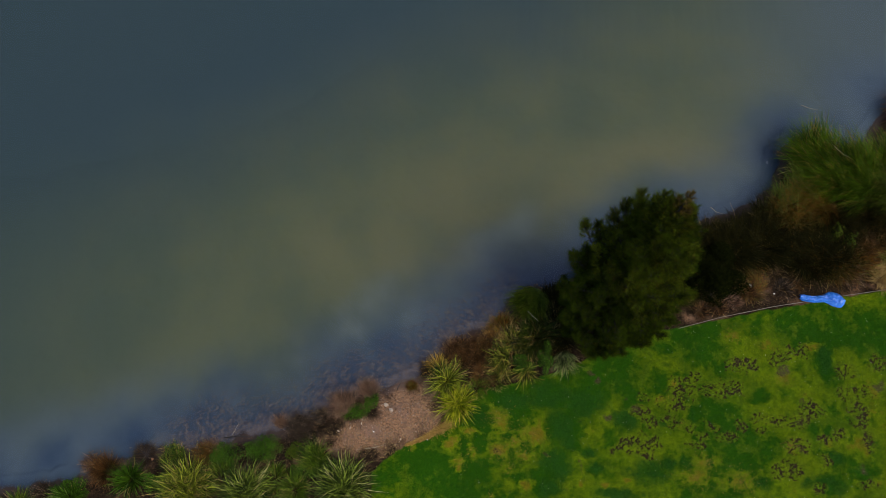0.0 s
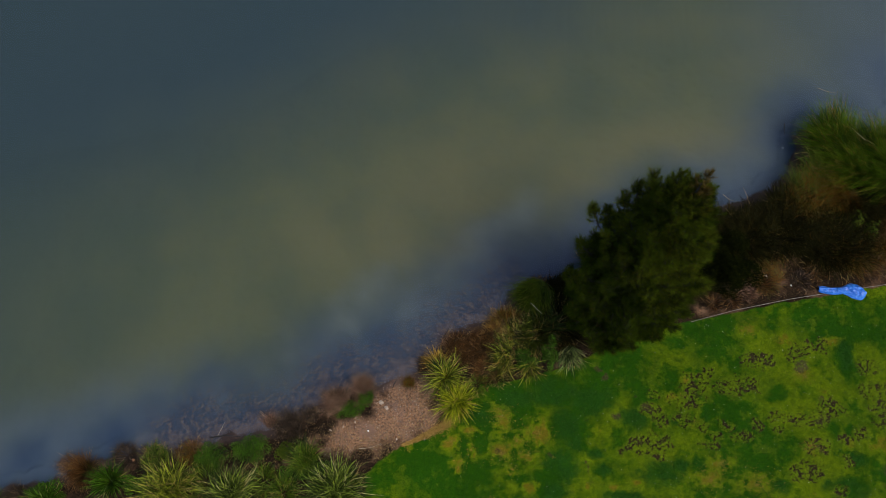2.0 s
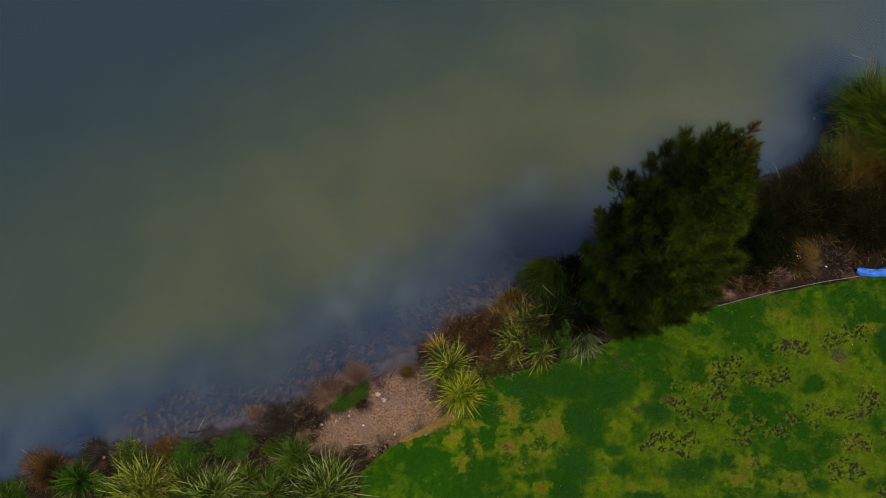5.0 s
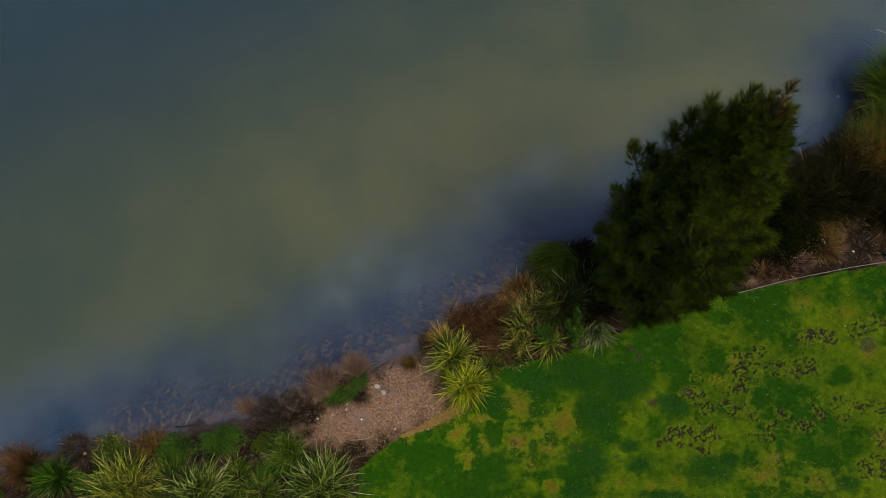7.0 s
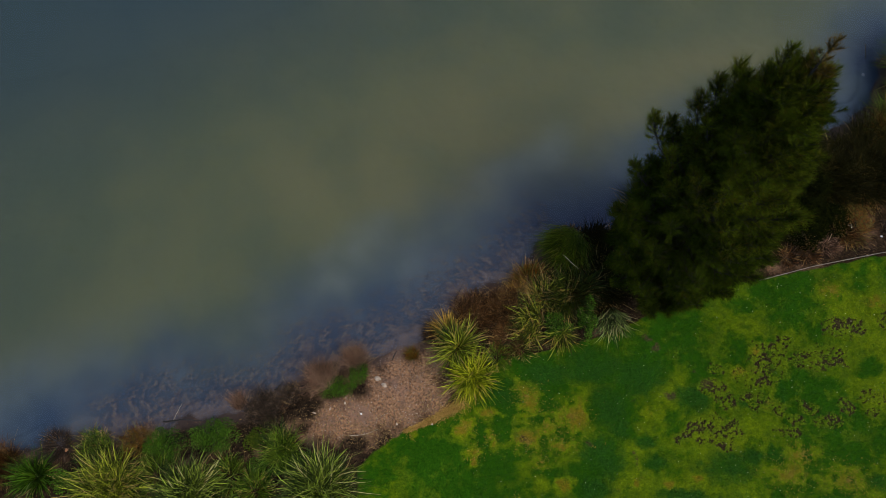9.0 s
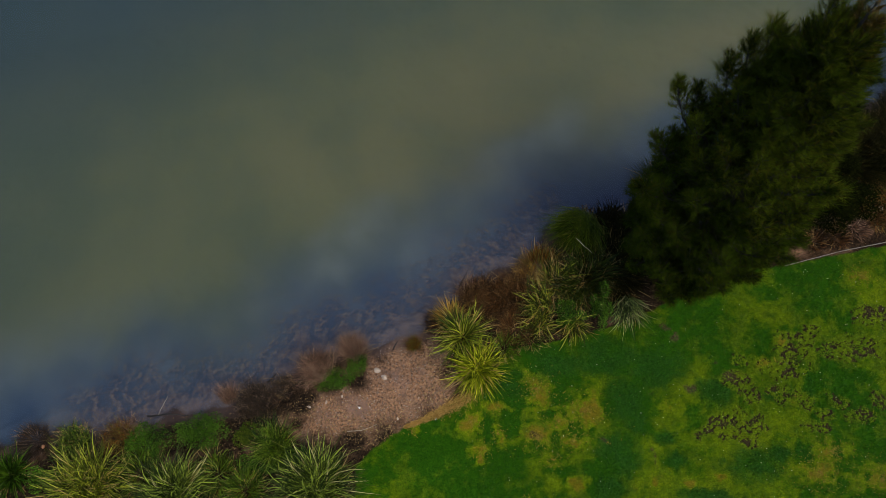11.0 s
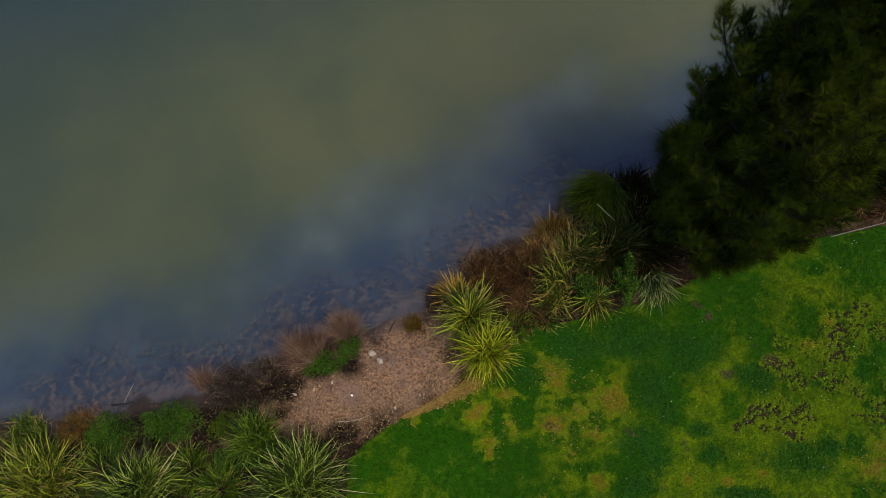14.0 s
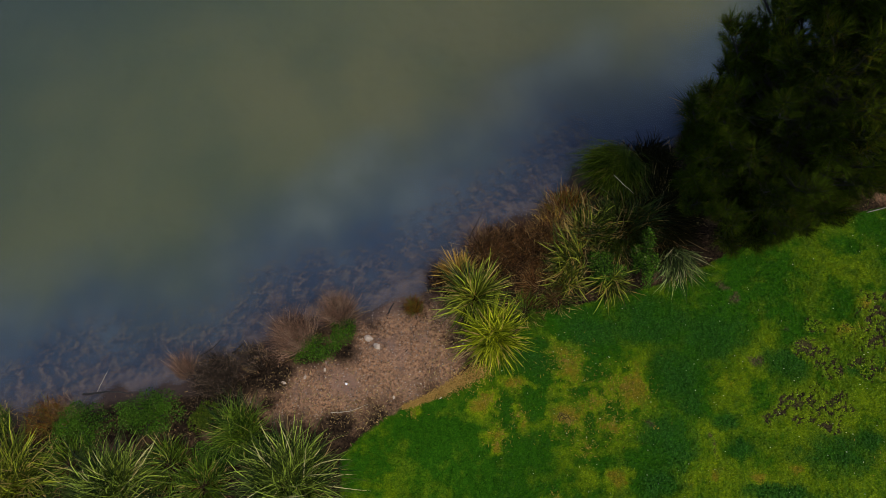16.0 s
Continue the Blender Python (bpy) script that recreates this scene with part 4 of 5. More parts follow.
TUFTS = [
    (9.95, 6.95, 220, 0.3, 0.3, "dead", None, "small dead tuft on bare soil"),
    (10.7, 7.05, 200, 0.3, 0.3, "pink", None, "small pale dead tuft on bare soil"),
    (12.7, 7.6, 200, 0.3, 0.3, "dead", None, "small dead tuft on bare soil"),
    (13.3, 8.0, 260, 0.35, 0.35, "rust", None, "small brown tuft on bare soil"),
    (14.2, 11.1, 1100, 0.5, 1.5, "tan", (215, 1.2), "tan and olive reeds flopping to one side"),
    (13.9, 11.7, 700, 0.5, 1.2, "sedge", (170, 1.2), "dark olive reeds at the water's edge"),
    (15.9, 9.6, 800, 0.5, 1.0, "rust", (250, 0.5), "brown flopped reeds near the lawn"),
    (17.2, 9.8, 700, 0.5, 1.1, "rust", (240, 0.4), "brown flopped reeds near the lawn"),
    (16.9, 8.9, 400, 0.3, 0.8, "fresh", (240, 0.3), "yellowish reed tuft beside the lawn"),
    (14.6, 8.5, 600, 0.5, 0.85, "tan", (240, 0.6), "tan dry reeds flopped beside bare soil"),
    (15.6, 8.8, 700, 0.5, 0.95, "tan", (225, 0.6), "tan dry reeds flopped beside bare soil"),
    (13.2, 10.4, 700, 0.5, 1.3, "tan", (200, 0.8), "orange-tan reeds flopping over dark ones"),
    (11.3, 7.4, 160, 0.2, 0.4, "rust", None, "small dry tuft on bare soil"),
    (10.2, 6.75, 160, 0.25, 0.3, "rust", None, "small dry tuft against the edging"),
    (9.6, 6.6, 120, 0.2, 0.35, "rust", None, "small dry tuft on bare soil"),
    (15.2, 8.2, 260, 0.25, 0.6, "pink", None, "small dry tuft on bare soil"),
    (16.4, 8.2, 300, 0.25, 0.7, "straw", None, "straw-coloured dry tuft beside the lawn"),
]
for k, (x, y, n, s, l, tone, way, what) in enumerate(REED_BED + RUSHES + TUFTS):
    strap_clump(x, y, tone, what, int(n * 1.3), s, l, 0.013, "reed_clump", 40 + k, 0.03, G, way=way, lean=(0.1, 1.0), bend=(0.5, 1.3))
for k, (x, y, n, l, tone) in enumerate([(-7.5, 0.7, 260, 0.3, "pink"), (-3.95, 1.95, 400, 0.4, "dead"),
                                         (-0.25, 3.85, 400, 0.4, "rust"), (0.55, 4.65, 500, 0.5, "pink"), (2.1, 5.3, 600, 0.5, "pink"), (-11.6, -0.1, 500, 0.45, "pink")]):
    strap_clump(x, y, tone, "low fine dry grass at the water's edge", n, 0.28, l, 0.006, "grass_tussock", 90 + k, 0.1, G, way=(120, 0.4), lean=(0.0, 1.0), bend=(0.1, 0.8))
# leafy shrubs and herbs
shrub(-2.76, 2.2, "herb", "leafy green herb against dry grass", (0.52, 0.32, 0.36), 2600, 0.027, 1, lumps=14)
shrub(-2.2, 2.55, "herb", "small leafy green herb against dry grass", (0.30, 0.40, 0.34), 1700, 0.027, 2, lumps=9)
shrub(-5.75, 0.74, "herb", "round green leafy shrub by the water", (0.66, 0.5, 0.6), 7000, 0.026, 3, lumps=17)
shrub(-6.95, 0.42, "herb", "darker green leafy shrub by the water", (0.58, 0.55, 0.45), 4600, 0.028, 4, lumps=15)
shrub(-4.6, 0.75, "lime", "yellowish leafy herb on dark mulch", (0.4, 0.3, 0.3), 700, 0.05, 5)
shrub(-4.4, 0.0, "herb", "low green ground cover", (0.45, 0.35, 0.2), 1100, 0.04, 6, lumps=9)
shrub(3.85, 4.35, "herb", "green leafy weed among strap leaves", (0.32, 0.6, 0.8), 2800, 0.036, 7, lumps=9)
shrub(3.0, 4.15, "herb", "green leafy weed among yellow strap leaves", (0.5, 0.4, 0.6), 2000, 0.036, 8, lumps=9)
# the shade beside the tree is put into this shrub's leaf colour
shrub(9.7, 7.9, "dusk", "rounded shrub beside the tree with shade in its colour", (1.25, 1.2, 1.7), 20000, 0.055, 9, lumps=11)
shrub(11.7, 8.05, "tan", "orange-tan dying herb on bare dark soil", (0.48, 0.72, 0.5), 2600, 0.032, 12, lumps=16)
strap_clump(11.5, 7.5, "tan", "orange-brown dying tuft on bare dark soil", 420, 0.45, 0.42, 0.008, "dry_tuft", 33, 0.1, G, sway=1.0)
shrub(14.55, 9.67, "lime", "yellow-green broad-leaved weed among brown reeds", (0.2, 0.36, 1.5), 150, 0.09, 13)
shrub(15.0, 9.37, "lime", "small yellow-green broad-leaved weed among brown reeds", (0.25, 0.3, 1.4), 130, 0.09, 14)
for k, (x, y) in enumerate([(-3.7, 0.2), (-8.95, -0.6), (-12.0, -1.05)]):
    shrub(x, y, "herb", "low dark green ground cover between strap-leaved clumps", (0.75, 0.5, 0.22), 2200, 0.045, 60 + k, "ground_cover", lumps=10)


# ---- small things ----
def build_edging():
    wood = plain_material("weathered_grey_timber", (0.11, 0.09, 0.07), (0.25, 0.22, 0.18), 10.0, 0.85)
    ob = thing("lawn_edging", (9.0, 5.95, 0), "weathered grey timber edging along the lawn", "edging")
    line = [(8.75, 5.82), (10.3, 6.33), (12.3, 6.86), (14.3, 7.3), (16.3, 7.72), (18.3, 8.15)]
    for (ax, ay), (bx, by) in zip(line, line[1:]):
        bm = bmesh.new()
        bmesh.ops.create_cube(bm, size=1.0)
        dx, dy = bx - ax, by - ay
        bmesh.ops.scale(bm, vec=(math.hypot(dx, dy) - 0.012, 0.017, 0.12), verts=bm.verts)
        bmesh.ops.bevel(bm, geom=bm.edges[:], offset=0.006, segments=1, affect="EDGES")
        bm.transform(pose((ax + bx) / 2 - 9.0, (ay + by) / 2 - 5.95 + 0.03, -0.02, 0, 0, math.degrees(math.atan2(dy, dx))))
        me = bpy.data.meshes.new("board")
        bm.to_mesh(me)
        bm.free()
        me.materials.append(wood)
        part("board", me, ob)


build_edging()


def build_sheet():
    """A crumpled blue plastic sheet: narrow at one end, bunched at the other."""
    m, t, p = material("blue_plastic_sheet")
    col = mixed(t, ranged(t, grain(t, 7.0, 4.0), 0.35, 0.7), (0.018, 0.125, 0.52), (0.034, 0.19, 0.63))
    t.links.new(col, p.inputs["Base Color"])
    p.inputs["Roughness"].default_value = 0.35
    n, k = 70, 34
    u, v = np.meshgrid(np.linspace(-0.82, 0.82, n), np.linspace(-1, 1, k))
    half = 0.13 + 0.15 * smooth(u, 0.0, 0.42)
    half = half * np.sqrt(np.clip(1 - np.clip((u - 0.55) / 0.27, 0, 1) ** 2.5, 0.02, 1)) * np.sqrt(np.clip(1 - np.clip((-u - 0.7) / 0.12, 0, 1) ** 2, 0.15, 1))
    x, y = u, v * half + 0.03 * np.sin(u * 5) - 0.05 * smooth(u, 0.1, 0.7)
    z = 0.03 + 0.11 * (1 - v ** 2) * (0.5 + fbm(x, y, 6.0, 71)) * (0.6 + 0.6 * smooth(u, 0.1, 0.5)) + 0.16 * np.abs(fbm(x * 0.8, y * 3.4, 6.0, 73, 3) - 0.5)
    z = z * (1 - np.abs(v) ** 6) + 0.015
    i = np.arange((k - 1) * n).reshape(k - 1, n)[:, :-1].ravel()
    me = mesh_of("plastic_sheet", np.c_[x.ravel(), y.ravel(), z.ravel()], np.c_[i, i + 1, i + n + 1, i + n], m)
    ob = tagged(new("plastic_sheet", me), "crumpled bright blue plastic sheet lying at the lawn's edge", "sheet")
    ob.matrix_world = pose(14.1, 7.3, 0.02, 0, 0, 1)


build_sheet()


def stone(name, x, y, size, mat, label, seed, z=None, flat=0.55, group=""):
    bm = bmesh.new()
    bmesh.ops.create_icosphere(bm, subdivisions=3, radius=0.5)
    for v in bm.verts:
        k = 1 + 0.35 * noise.noise(v.co * 1.6 + Vector((seed * 3.1, seed, 0))) + 0.12 * noise.noise(v.co * 5 + Vector((seed, 0, 9)))
        v.co = Vector((v.co.x * size[0], v.co.y * size[1], v.co.z * size[0] * flat)) * k
    me = bpy.data.meshes.new(name)
    bm.to_mesh(me)
    bm.free()
    me.materials.append(mat)
    ob = tagged(new(name, me), label, "stone", group)
    ob.location = (x, y, (plant_z(x, y) if z is None else z) + size[0] * flat * 0.25)
    ob.rotation_euler = (0, 0, seed * 1.3)
    return ob


PALE = plain_material("pale_sandstone", (0.28, 0.21, 0.15), (0.45, 0.36, 0.27), 14.0, 0.85)
WHITE = plain_material("white_scrap", (0.62, 0.62, 0.62), (0.82, 0.82, 0.84), 20.0, 0.6)
stone("stone", -1.67, 2.5, (0.13, 0.19), PALE, "pale angular stone on bare earth", 1)
stone("stone", -1.47, 2.33, (0.16, 0.12), PALE, "pale rounded stone on bare earth", 2)
for k, (x, y, s) in enumerate([(-2.46, 1.80, .05), (-3.24, 1.50, .06), (-2.83, 1.63, .05), (-0.55, 1.64, .03), (-0.58, 1.88, .025), (-1.06, 1.35, .045)]):
    stone("pebble", x, y, (s, s * 1.5), PALE, "small pale pebble on bare earth", 5 + k, group="pebbles on the bare earth")
for k, (x, y, s) in enumerate([(-2.01, 1.55, .045), (-0.14, 1.39, .042), (11.5, 7.65, .11), (12.37, 7.39, .06)]):
    stone("scrap", x, y, (s, s * 1.2), WHITE, "small white crumpled scrap of litter", 20 + k, flat=0.3, group="white litter")
stone("sunken_stone", 12.71, 12.92, (0.24, 0.24), plain_material("drowned_stone", (0.07, 0.09, 0.12), (0.12, 0.14, 0.17)), "pale round stone just under the water", 31, z=-0.45, flat=0.6)
stone("brick_piece", -9.5, 0.2, (0.10, 0.08), plain_material("orange_brick", (0.24, 0.10, 0.04), (0.38, 0.19, 0.09), 20.0), "piece of orange brick at the water's edge", 33, z=-0.12, flat=0.6)


def stick(points, radius, mat, label, name="stick", group="sticks and stems at the water"):
    pts = [Vector(p) for p in points]
    fine = []
    for a, b in zip(pts, pts[1:]):
        for j in range(4):
            fine.append(a.lerp(b, j / 4) + Vector((random.uniform(-1, 1), random.uniform(-1, 1), 0)) * radius * 0.8)
    fine.append(pts[-1])
    rad = [radius * (1 - 0.7 * i / len(fine)) for i in range(len(fine))]
    return tagged(new(name, mesh_of(name, *tube(fine, rad, 6), mat)), label, "stick", group)


STRAWY = plain_material("bleached_stem", (0.20, 0.165, 0.11), (0.38, 0.33, 0.24), 20.0, 0.8)
DARKWOOD = plain_material("wet_black_wood", (0.006, 0.005, 0.005), (0.020, 0.017, 0.015), 10.0, 0.95)
stick([(-7.2, 1.05, -.2), (-6.7, 1.13, -.1), (-6.15, 1.13, -.05)], 0.024, DARKWOOD, "wet black branch lying in shallow water", "branch")
stick([(-6.95, 1.1, -.25), (-6.8, 1.4, -.12), (-6.72, 1.55, -.05)], 0.008, STRAWY, "bleached stem sticking out of the water")
stick([(-4.4, 2.05, -.28), (-4.2, 2.28, -.26)], 0.022, DARKWOOD, "short wet black stick in the shallows")
stick([(-4.4, 1.78, -.25), (-3.9, 1.9, -.22)], 0.024, DARKWOOD, "wet black stick at the water's edge")
stick([(-1.36, 3.0, -.27), (-1.22, 3.3, -.27)], 0.022, DARKWOOD, "short dark stick in the shallows")
stick([(-5.0, 1.95, -.2), (-4.75, 2.15, -.16), (-4.6, 2.38, -.2)], 0.012, DARKWOOD, "thin wet twig in the shallows")
stick([(0.25, 4.75, -.1), (0.42, 5.1, .05), (0.5, 5.3, .1)], 0.012, DARKWOOD, "thin dark twig over the shallows")
stick([(-0.55, 3.6, -.2), (-0.3, 4.0, -.22), (-0.2, 4.1, -.2)], 0.02, DARKWOOD, "dark twig at the water's edge")
stick([(-2.25, 0.98, 0.03), (-1.9, 1.02, 0.03), (-1.55, 1.18, 0.03)], 0.009, STRAWY, "bleached bent stem on bare earth")
stick([(3.1, 5.95, .92), (3.52, 5.62, .82)], 0.008, STRAWY, "bleached stem caught in the sedge")
stick([(14.25, 15.55, -.28), (14.6, 15.4, -.25), (14.95, 15.38, -.28)], 0.010, STRAWY, "bleached reed stem floating on the water")
stick([(12.7, 13.8, -.05), (12.8, 13.45, -.3)], 0.014, TWIG, "thin grey twig standing in the water")
stick([(10.3, 10.8, -.27), (10.5, 10.62, -.27), (10.75, 10.55, -.25)], 0.013, STRAWY, "bleached forked twig on the water")
stick([(14.6, 13.2, 1.0), (15.0, 12.75, 1.02), (15.4, 12.6, 0.95)], 0.016, STRAWY, "bleached reed stem lying over green reeds")


def build_turf():
    """Grass blades and clover over the lawn near the shore."""
    rng = np.random.RandomState(77)
    n = 330000
    x, y = rng.uniform(-2.6, 19.0, n), rng.uniform(-5.0, 8.4, n)
    l = on_lawn(x, y)
    bare, clover, yellow, soil = sward(x, y)
    worn = np.maximum(crumbs(x, y, bare), 0.8 * soil)
    keep = (l > 0.0) & (rng.uniform(-5.0, -2.0, n) < y) & (rng.uniform(0, 1, n) > worn * 0.95)
    x, y, bare, clover, yellow, soil = x[keep], y[keep], bare[keep], clover[keep], yellow[keep], soil[keep]
    n = len(x)
    az = rng.uniform(0, 2 * math.pi, n)
    h = (0.035 + 0.006 * clover) * rng.uniform(0.5, 1.4, n)
    lean = rng.uniform(0.1, 1.2, n)
    w = (0.010 + 0.010 * clover) * rng.uniform(0.7, 1.3, n)
    base = np.c_[x, y, np.full(n, 0.0)]
    tip = base + np.c_[np.sin(lean) * np.cos(az), np.sin(lean) * np.sin(az), np.cos(lean)] * (h * 1.3)[:, None] + np.array([0, 0, 0.01])
    s = np.c_[-np.sin(az), np.cos(az), np.zeros(n)] * w[:, None]
    v = np.stack([base - s + [0, 0, .008], base + s + [0, 0, .008], tip], 1).reshape(-1, 3)
    m, t, p = material("lawn_blades")
    col, fine = lawn_colour(t, node(t, "Attribute", attribute_name="cover"))
    g = t.nodes.new("ShaderNodeNewGeometry")
    bright = calc(t, "ADD", calc(t, "MULTIPLY", calc(t, "POWER", g.outputs["Random Per Island"], 2.0), 0.6), 0.77)
    vary = node(t, "HueSaturation", [("Color", col), ("Value", bright)], Saturation=1.0)
    t.links.new(vary.outputs["Color"], p.inputs["Base Color"])
    p.inputs["Roughness"].default_value = 0.8
    p.inputs["Specular IOR Level"].default_value = 0.05
    me = mesh_of("grass", v, np.arange(n * 3).reshape(-1, 3), m)
    masks(me, "cover", np.repeat(bare * 0.12, 3), np.repeat(clover, 3), np.repeat(yellow, 3), np.repeat(soil * 0.5, 3))
    tagged(new("grass", me), "short patchy lawn grass with clover and straw-yellow areas", "grass", kind="stuff")


build_turf()


def build_weeds():
    """Low broad-leaved weeds and clover that stand a little over the turf."""
    rng = np.random.RandomState(79)
    n = 420000
    x, y = rng.uniform(1.0, 17.5, n), rng.uniform(-0.8, 6.2, n)
    bare, clover, yellow, soil = sward(x, y)
    green = 1 - 0.97 * np.maximum(crumbs(x, y, bare), soil)
    keep = (rng.uniform(0, 1, n) < green * (0.10 + 0.22 * yellow + 0.5 * smooth(bare, 0.0, 0.4) + 0.35 * clover)) & (on_lawn(x, y) > 0.05)
    x, y, bare, clover, yellow = x[keep], y[keep], bare[keep], clover[keep], yellow[keep]
    n = len(x)
    az, up = rng.uniform(0, 2 * math.pi, n), rng.uniform(0.0, 0.9, n)
    long, wide = 0.046 * rng.uniform(0.5, 1.3, n), 0.013 * rng.uniform(0.7, 1.4, n)
    c = np.c_[x, y, 0.008 + (0.03 + 0.06 * fbm(x, y, 7.0, 91, 2) * smooth(bare, 0, 0.5)) * rng.uniform(0, 1, n)]
    f = np.c_[np.cos(az) * np.cos(up), np.sin(az) * np.cos(up), np.sin(up)] * long[:, None]
    s = np.c_[-np.sin(az), np.cos(az), np.zeros(n)] * wide[:, None]
    v = np.stack([c, c + f * 0.55 + s, c + f, c + f * 0.55 - s], 1).reshape(-1, 3)
    m, t, p = material("lawn_weed_leaf")
    col, fine = lawn_colour(t, node(t, "Attribute", attribute_name="cover"))
    g = t.nodes.new("ShaderNodeNewGeometry")
    bright = calc(t, "ADD", calc(t, "MULTIPLY", calc(t, "POWER", g.outputs["Random Per Island"], 2.0), 0.5), 0.84)
    vary = node(t, "HueSaturation", [("Color", col), ("Value", bright)], Saturation=1.0)
    t.links.new(vary.outputs["Color"], p.inputs["Base Color"])
    p.inputs["Roughness"].default_value = 0.7
    p.inputs["Specular IOR Level"].default_value = 0.08
    me = mesh_of("lawn_weeds", v, np.arange(n * 4).reshape(-1, 4), m)
    masks(me, "cover", np.zeros(n * 4), np.repeat(clover, 4), np.repeat(np.maximum(yellow, 0.35 * bare), 4))
    tagged(new("lawn_weeds", me), "low yellowish weeds and clover around scuffed dark soil", "weeds", kind="stuff")


build_weeds()


def build_flowers():
    """Tiny pale clover heads dotted over the lawn."""
    rng = np.random.RandomState(83)
    n = 520
    x, y = rng.uniform(0.5, 16, n), rng.uniform(-1.5, 6.8, n)
    keep = on_lawn(x, y) > 0.2
    x, y = x[keep], y[keep]
    n = len(x)
    c, r = np.c_[x, y, np.full(n, 0.045)], 0.009 * rng.uniform(0.6, 1.3, n)
    a = rng.uniform(0, 2 * math.pi, n)
    ring = [c + np.c_[np.cos(a + k * 1.5708) * r, np.sin(a + k * 1.5708) * r, np.zeros(n)] for k in range(4)]
    v = np.stack(ring + [c + np.c_[np.zeros(n), np.zeros(n), r], c - np.c_[np.zeros(n), np.zeros(n), r * 4.5]], 1).reshape(-1, 3)
    tri = np.array([[0, 1, 4], [1, 2, 4], [2, 3, 4], [3, 0, 4], [1, 0, 5], [2, 1, 5], [3, 2, 5], [0, 3, 5]])
    mat = leaf_material("pale_clover_head", (0.30, 0.32, 0.20), (0.70, 0.70, 0.55), through=0.1)
    tagged(new("clover_flowers", mesh_of("clover_flowers", v, (np.arange(n)[:, None, None] * 6 + tri[None]).reshape(-1, 3), mat)), "tiny pale clover heads dotted over the lawn", "flowers", kind="stuff")


build_flowers()


def build_litter():
    """Leaf litter and grit on the bank, and the dry fringe of the lawn."""
    rng = np.random.RandomState(88)
    n = 42000
    x, y = rng.uniform(-15, 18, n), rng.uniform(-2, 11, n)
    d, l = inland(x, y), on_lawn(x, y)
    keep = (d > 0.05) & (l < 0.02) & (y > -1.9) & (rng.uniform(0, 1, n) > 0.7 * bare_earth(x, y))
    x, y, d = x[keep], y[keep], d[keep]
    n = len(x)
    z = height(x, y, d) + 0.012
    az, up = rng.uniform(0, 2 * math.pi, n), rng.uniform(-0.3, 0.4, n)
    long, wide = 0.05 * rng.uniform(0.5, 1.8, n), 0.009 * rng.uniform(0.6, 1.6, n)
    f = np.c_[np.cos(az), np.sin(az), np.abs(up)] * long[:, None]
    s = np.c_[-np.sin(az), np.cos(az), up] * wide[:, None]
    c = np.c_[x, y, z]
    v = np.stack([c, c + f * 0.5 + s, c + f, c + f * 0.5 - s], 1).reshape(-1, 3)
    mat = leaf_material("fallen_brown_leaf", (0.020, 0.012, 0.006), (0.17, 0.10, 0.045), through=0.05)
    tagged(new("leaf_litter", mesh_of("leaf_litter", v, np.arange(n * 4).reshape(-1, 4), mat)), "fallen brown leaves and twigs on dark soil", "litter", kind="stuff")
    # grit: small four-sided chips on the trodden earth
    n = 16000
    x, y = rng.uniform(-4.2, 0.8, n), rng.uniform(0.4, 4.2, n)
    d, l = inland(x, y), on_lawn(x, y)
    keep = (d > 0.0) & (l < 0.0) & (rng.uniform(0.1, 1.0, n) < bare_earth(x, y))
    x, y, d = x[keep], y[keep], d[keep]
    n = len(x)
    c = np.c_[x, y, height(x, y, d)]
    r = 0.004 + 0.017 * rng.uniform(0, 1, n) ** 4
    a = rng.uniform(0, 2 * math.pi, n)
    ring = [c + np.c_[np.cos(a + k * 2.094) * r, np.sin(a + k * 2.094) * r, np.zeros(n)] for k in range(3)]
    v = np.stack(ring + [c + np.c_[np.zeros(n), np.zeros(n), r]], 1).reshape(-1, 3)
    i = np.arange(n)[:, None, None] * 4 + np.array([[0, 1, 3], [1, 2, 3], [2, 0, 3]])[None]
    mat = leaf_material("pale_grit", (0.05, 0.035, 0.028), (0.42, 0.33, 0.25), through=0.0)
    tagged(new("grit", mesh_of("grit", v, i.reshape(-1, 3), mat, True)), "pale grit scattered over the bare earth", "gravel", kind="stuff")
    # straw-coloured flecks blown over the bare earth
    p = np.concatenate([rng.normal(0, 1, (k, 2)) * [sx, sy] + [cx, cy] for cx, cy, sx, sy, k in
                        ((0.05, 2.45, 0.35, 0.5, 700), (0.15, 3.1, 0.35, 0.35, 350), (-1.6, 1.0, 0.4, 0.22, 420), (-2.9, 1.35, 0.5, 0.3, 420), (-0.8, 1.55, 0.6, 0.25, 260), (-4.5, 0.9, 0.4, 0.4, 300))])
    d, l = inland(p[:, 0], p[:, 1]), on_lawn(p[:, 0], p[:, 1])
    p = p[(d > 0.1) & (l < 0.03)]
    n = len(p)
    base = np.c_[p, height(p[:, 0], p[:, 1]) + 0.006]
    v, fc = blades(rng, base, rng.uniform(0, 2 * math.pi, n), rng.uniform(1.1, 1.55, n), rng.uniform(-0.1, 0.3, n), rng.uniform(0.015, 0.075, n), rng.uniform(0.006, 0.016, n), 2, -9)
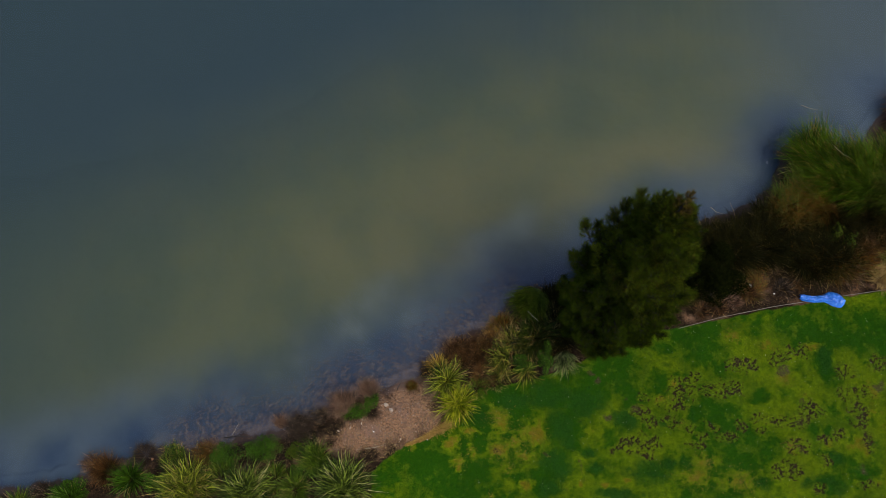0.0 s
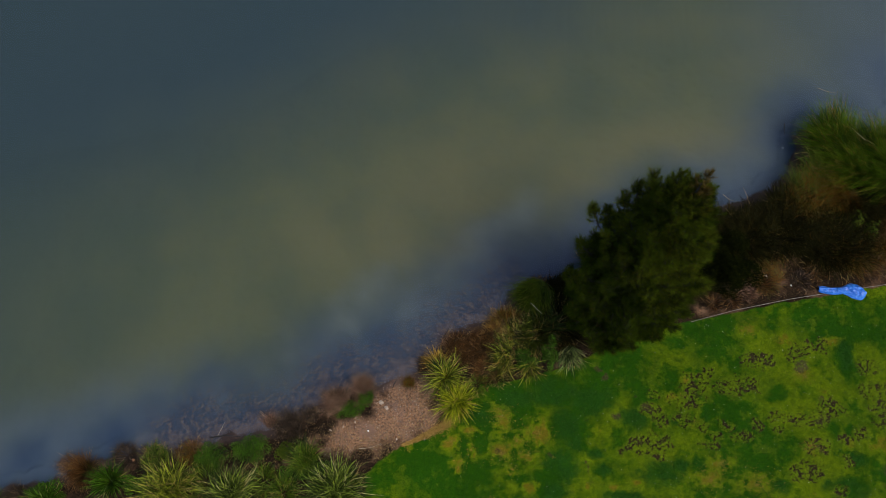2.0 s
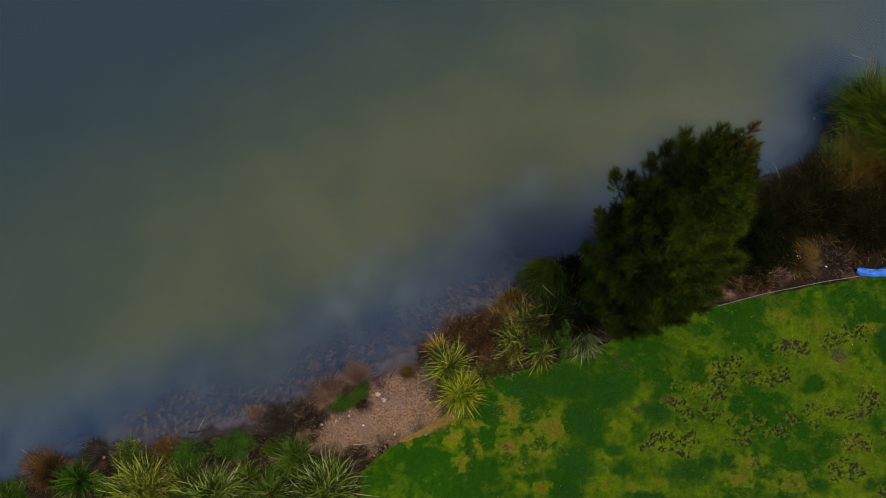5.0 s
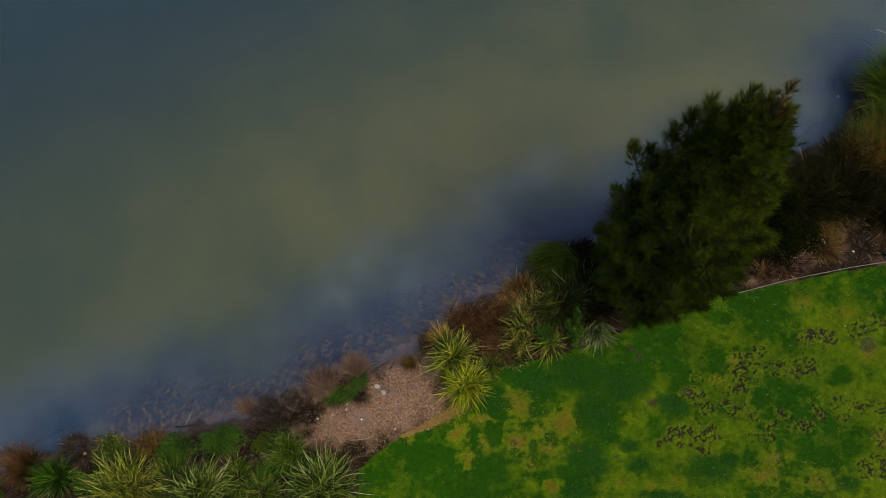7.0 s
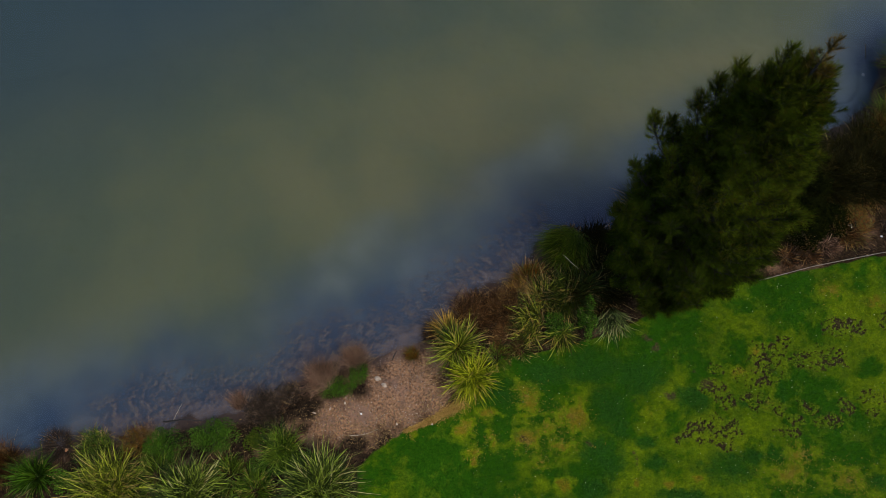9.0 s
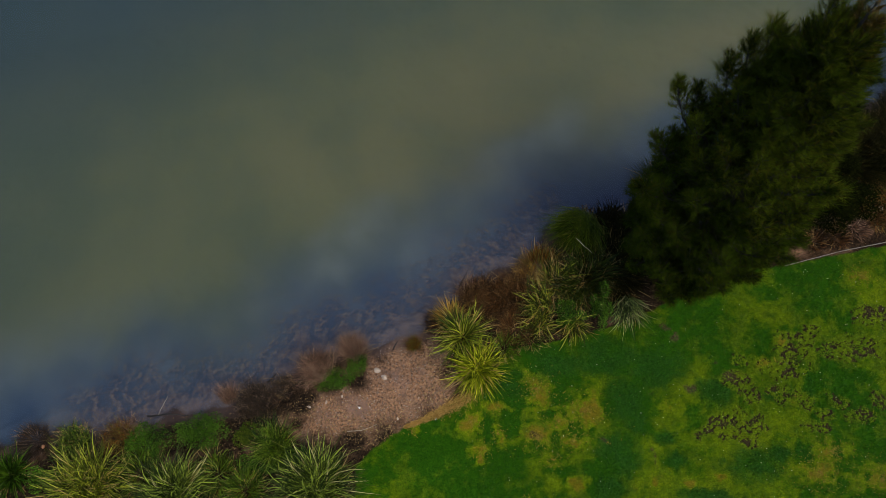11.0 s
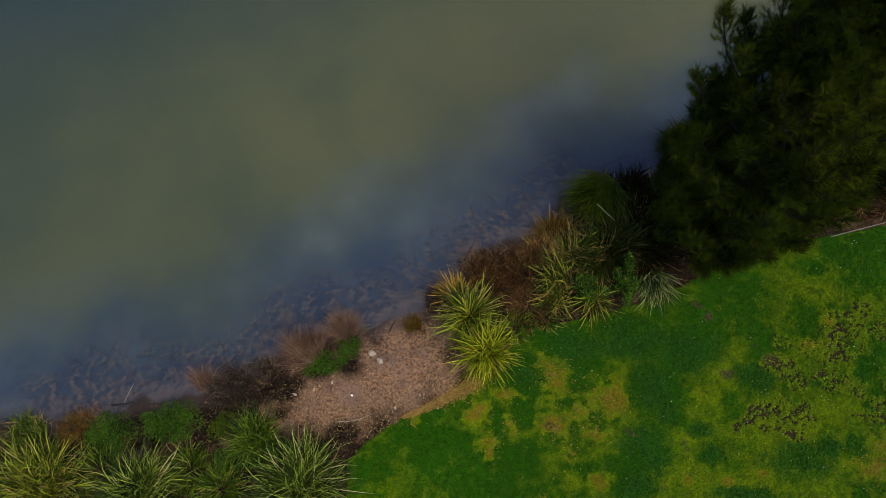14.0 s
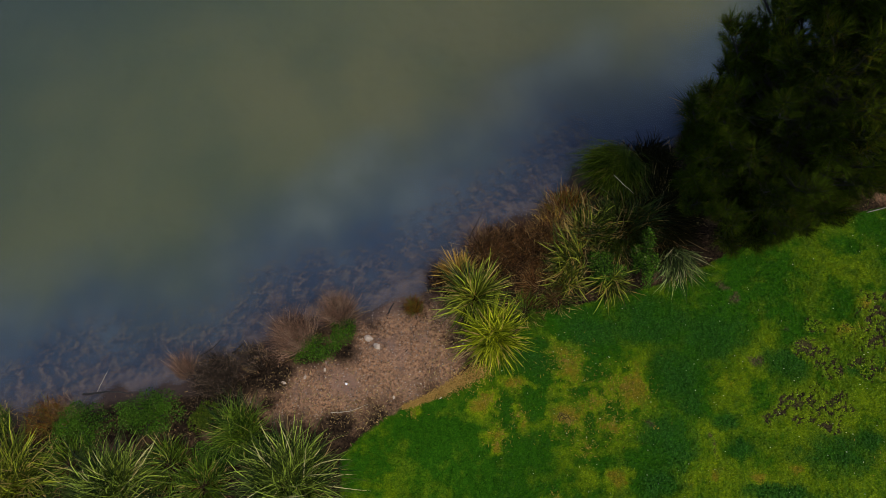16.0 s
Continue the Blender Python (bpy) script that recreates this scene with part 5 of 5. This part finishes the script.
    tagged(new("dry_flecks", mesh_of("dry_flecks", v, fc, leaf_material("straw_fleck", (0.06, 0.036, 0.014), (0.44, 0.30, 0.11), through=0.05, power=2.2))), "dry straw-coloured leaf flecks scattered over bare earth", "litter", kind="stuff")
    # dead brown patches in the lawn
    for cx, cy, r, q in STRAW[:1] + STRAW[-12:] + DRY[:6] + BARE[-4:]:
        r, n = math.sqrt(r * q), int(1500 * r * q)
        a, q = rng.uniform(0, 2 * math.pi, n), r * rng.normal(0, 0.6, n)
        p = np.c_[cx + q * np.cos(a) * 1.4, cy + q * np.sin(a), np.full(n, 0.01)]
        v, fc = blades(rng, p, rng.uniform(0, 2 * math.pi, n), rng.uniform(0.5, 1.5, n), rng.uniform(0, 0.4, n), rng.uniform(0.03, 0.08, n), np.full(n, 0.010), 2, 0.012)
        mat = bpy.data.materials.get("dead_lawn_straw") or leaf_material("dead_lawn_straw", (0.10, 0.070, 0.006), (0.38, 0.27, 0.040), through=0.1)
        tagged(new("dead_grass", mesh_of("dead_grass", v, fc, mat)), "patch of dead straw-brown grass in the lawn", "grass", kind="stuff")
    # straw fringe between earth and lawn
    n = 4200
    u = rng.uniform(0, 1, n)
    line = np.array([(-0.85, 1.16), (-0.5, 1.36), (-0.15, 1.56), (0.25, 1.85), (0.64, 2.12)])
    k = np.minimum((u * 4).astype(int), 3)
    p = line[k] + (line[k + 1] - line[k]) * (u * 4 - k)[:, None] + rng.normal(0, 0.05, (n, 2)) * (0.4 + 1.5 * np.clip(u * 1.6 - 0.4, 0, 1))[:, None] + np.outer(u, [0.06, -0.09])
    v, fc = blades(rng, np.c_[p, np.zeros(n)], rng.uniform(0, 2 * math.pi, n), rng.uniform(0.3, 1.4, n), rng.uniform(0, 0.5, n), rng.uniform(0.03, 0.08, n), np.full(n, 0.011), 2, 0.005)
    mat = leaf_material("orange_straw", (0.16, 0.085, 0.015), (0.54, 0.34, 0.095), through=0.1)
    tagged(new("grass_fringe", mesh_of("grass_fringe", v, fc, mat)), "straw-orange dry grass fringe between earth and lawn", "grass", kind="stuff")


build_litter()
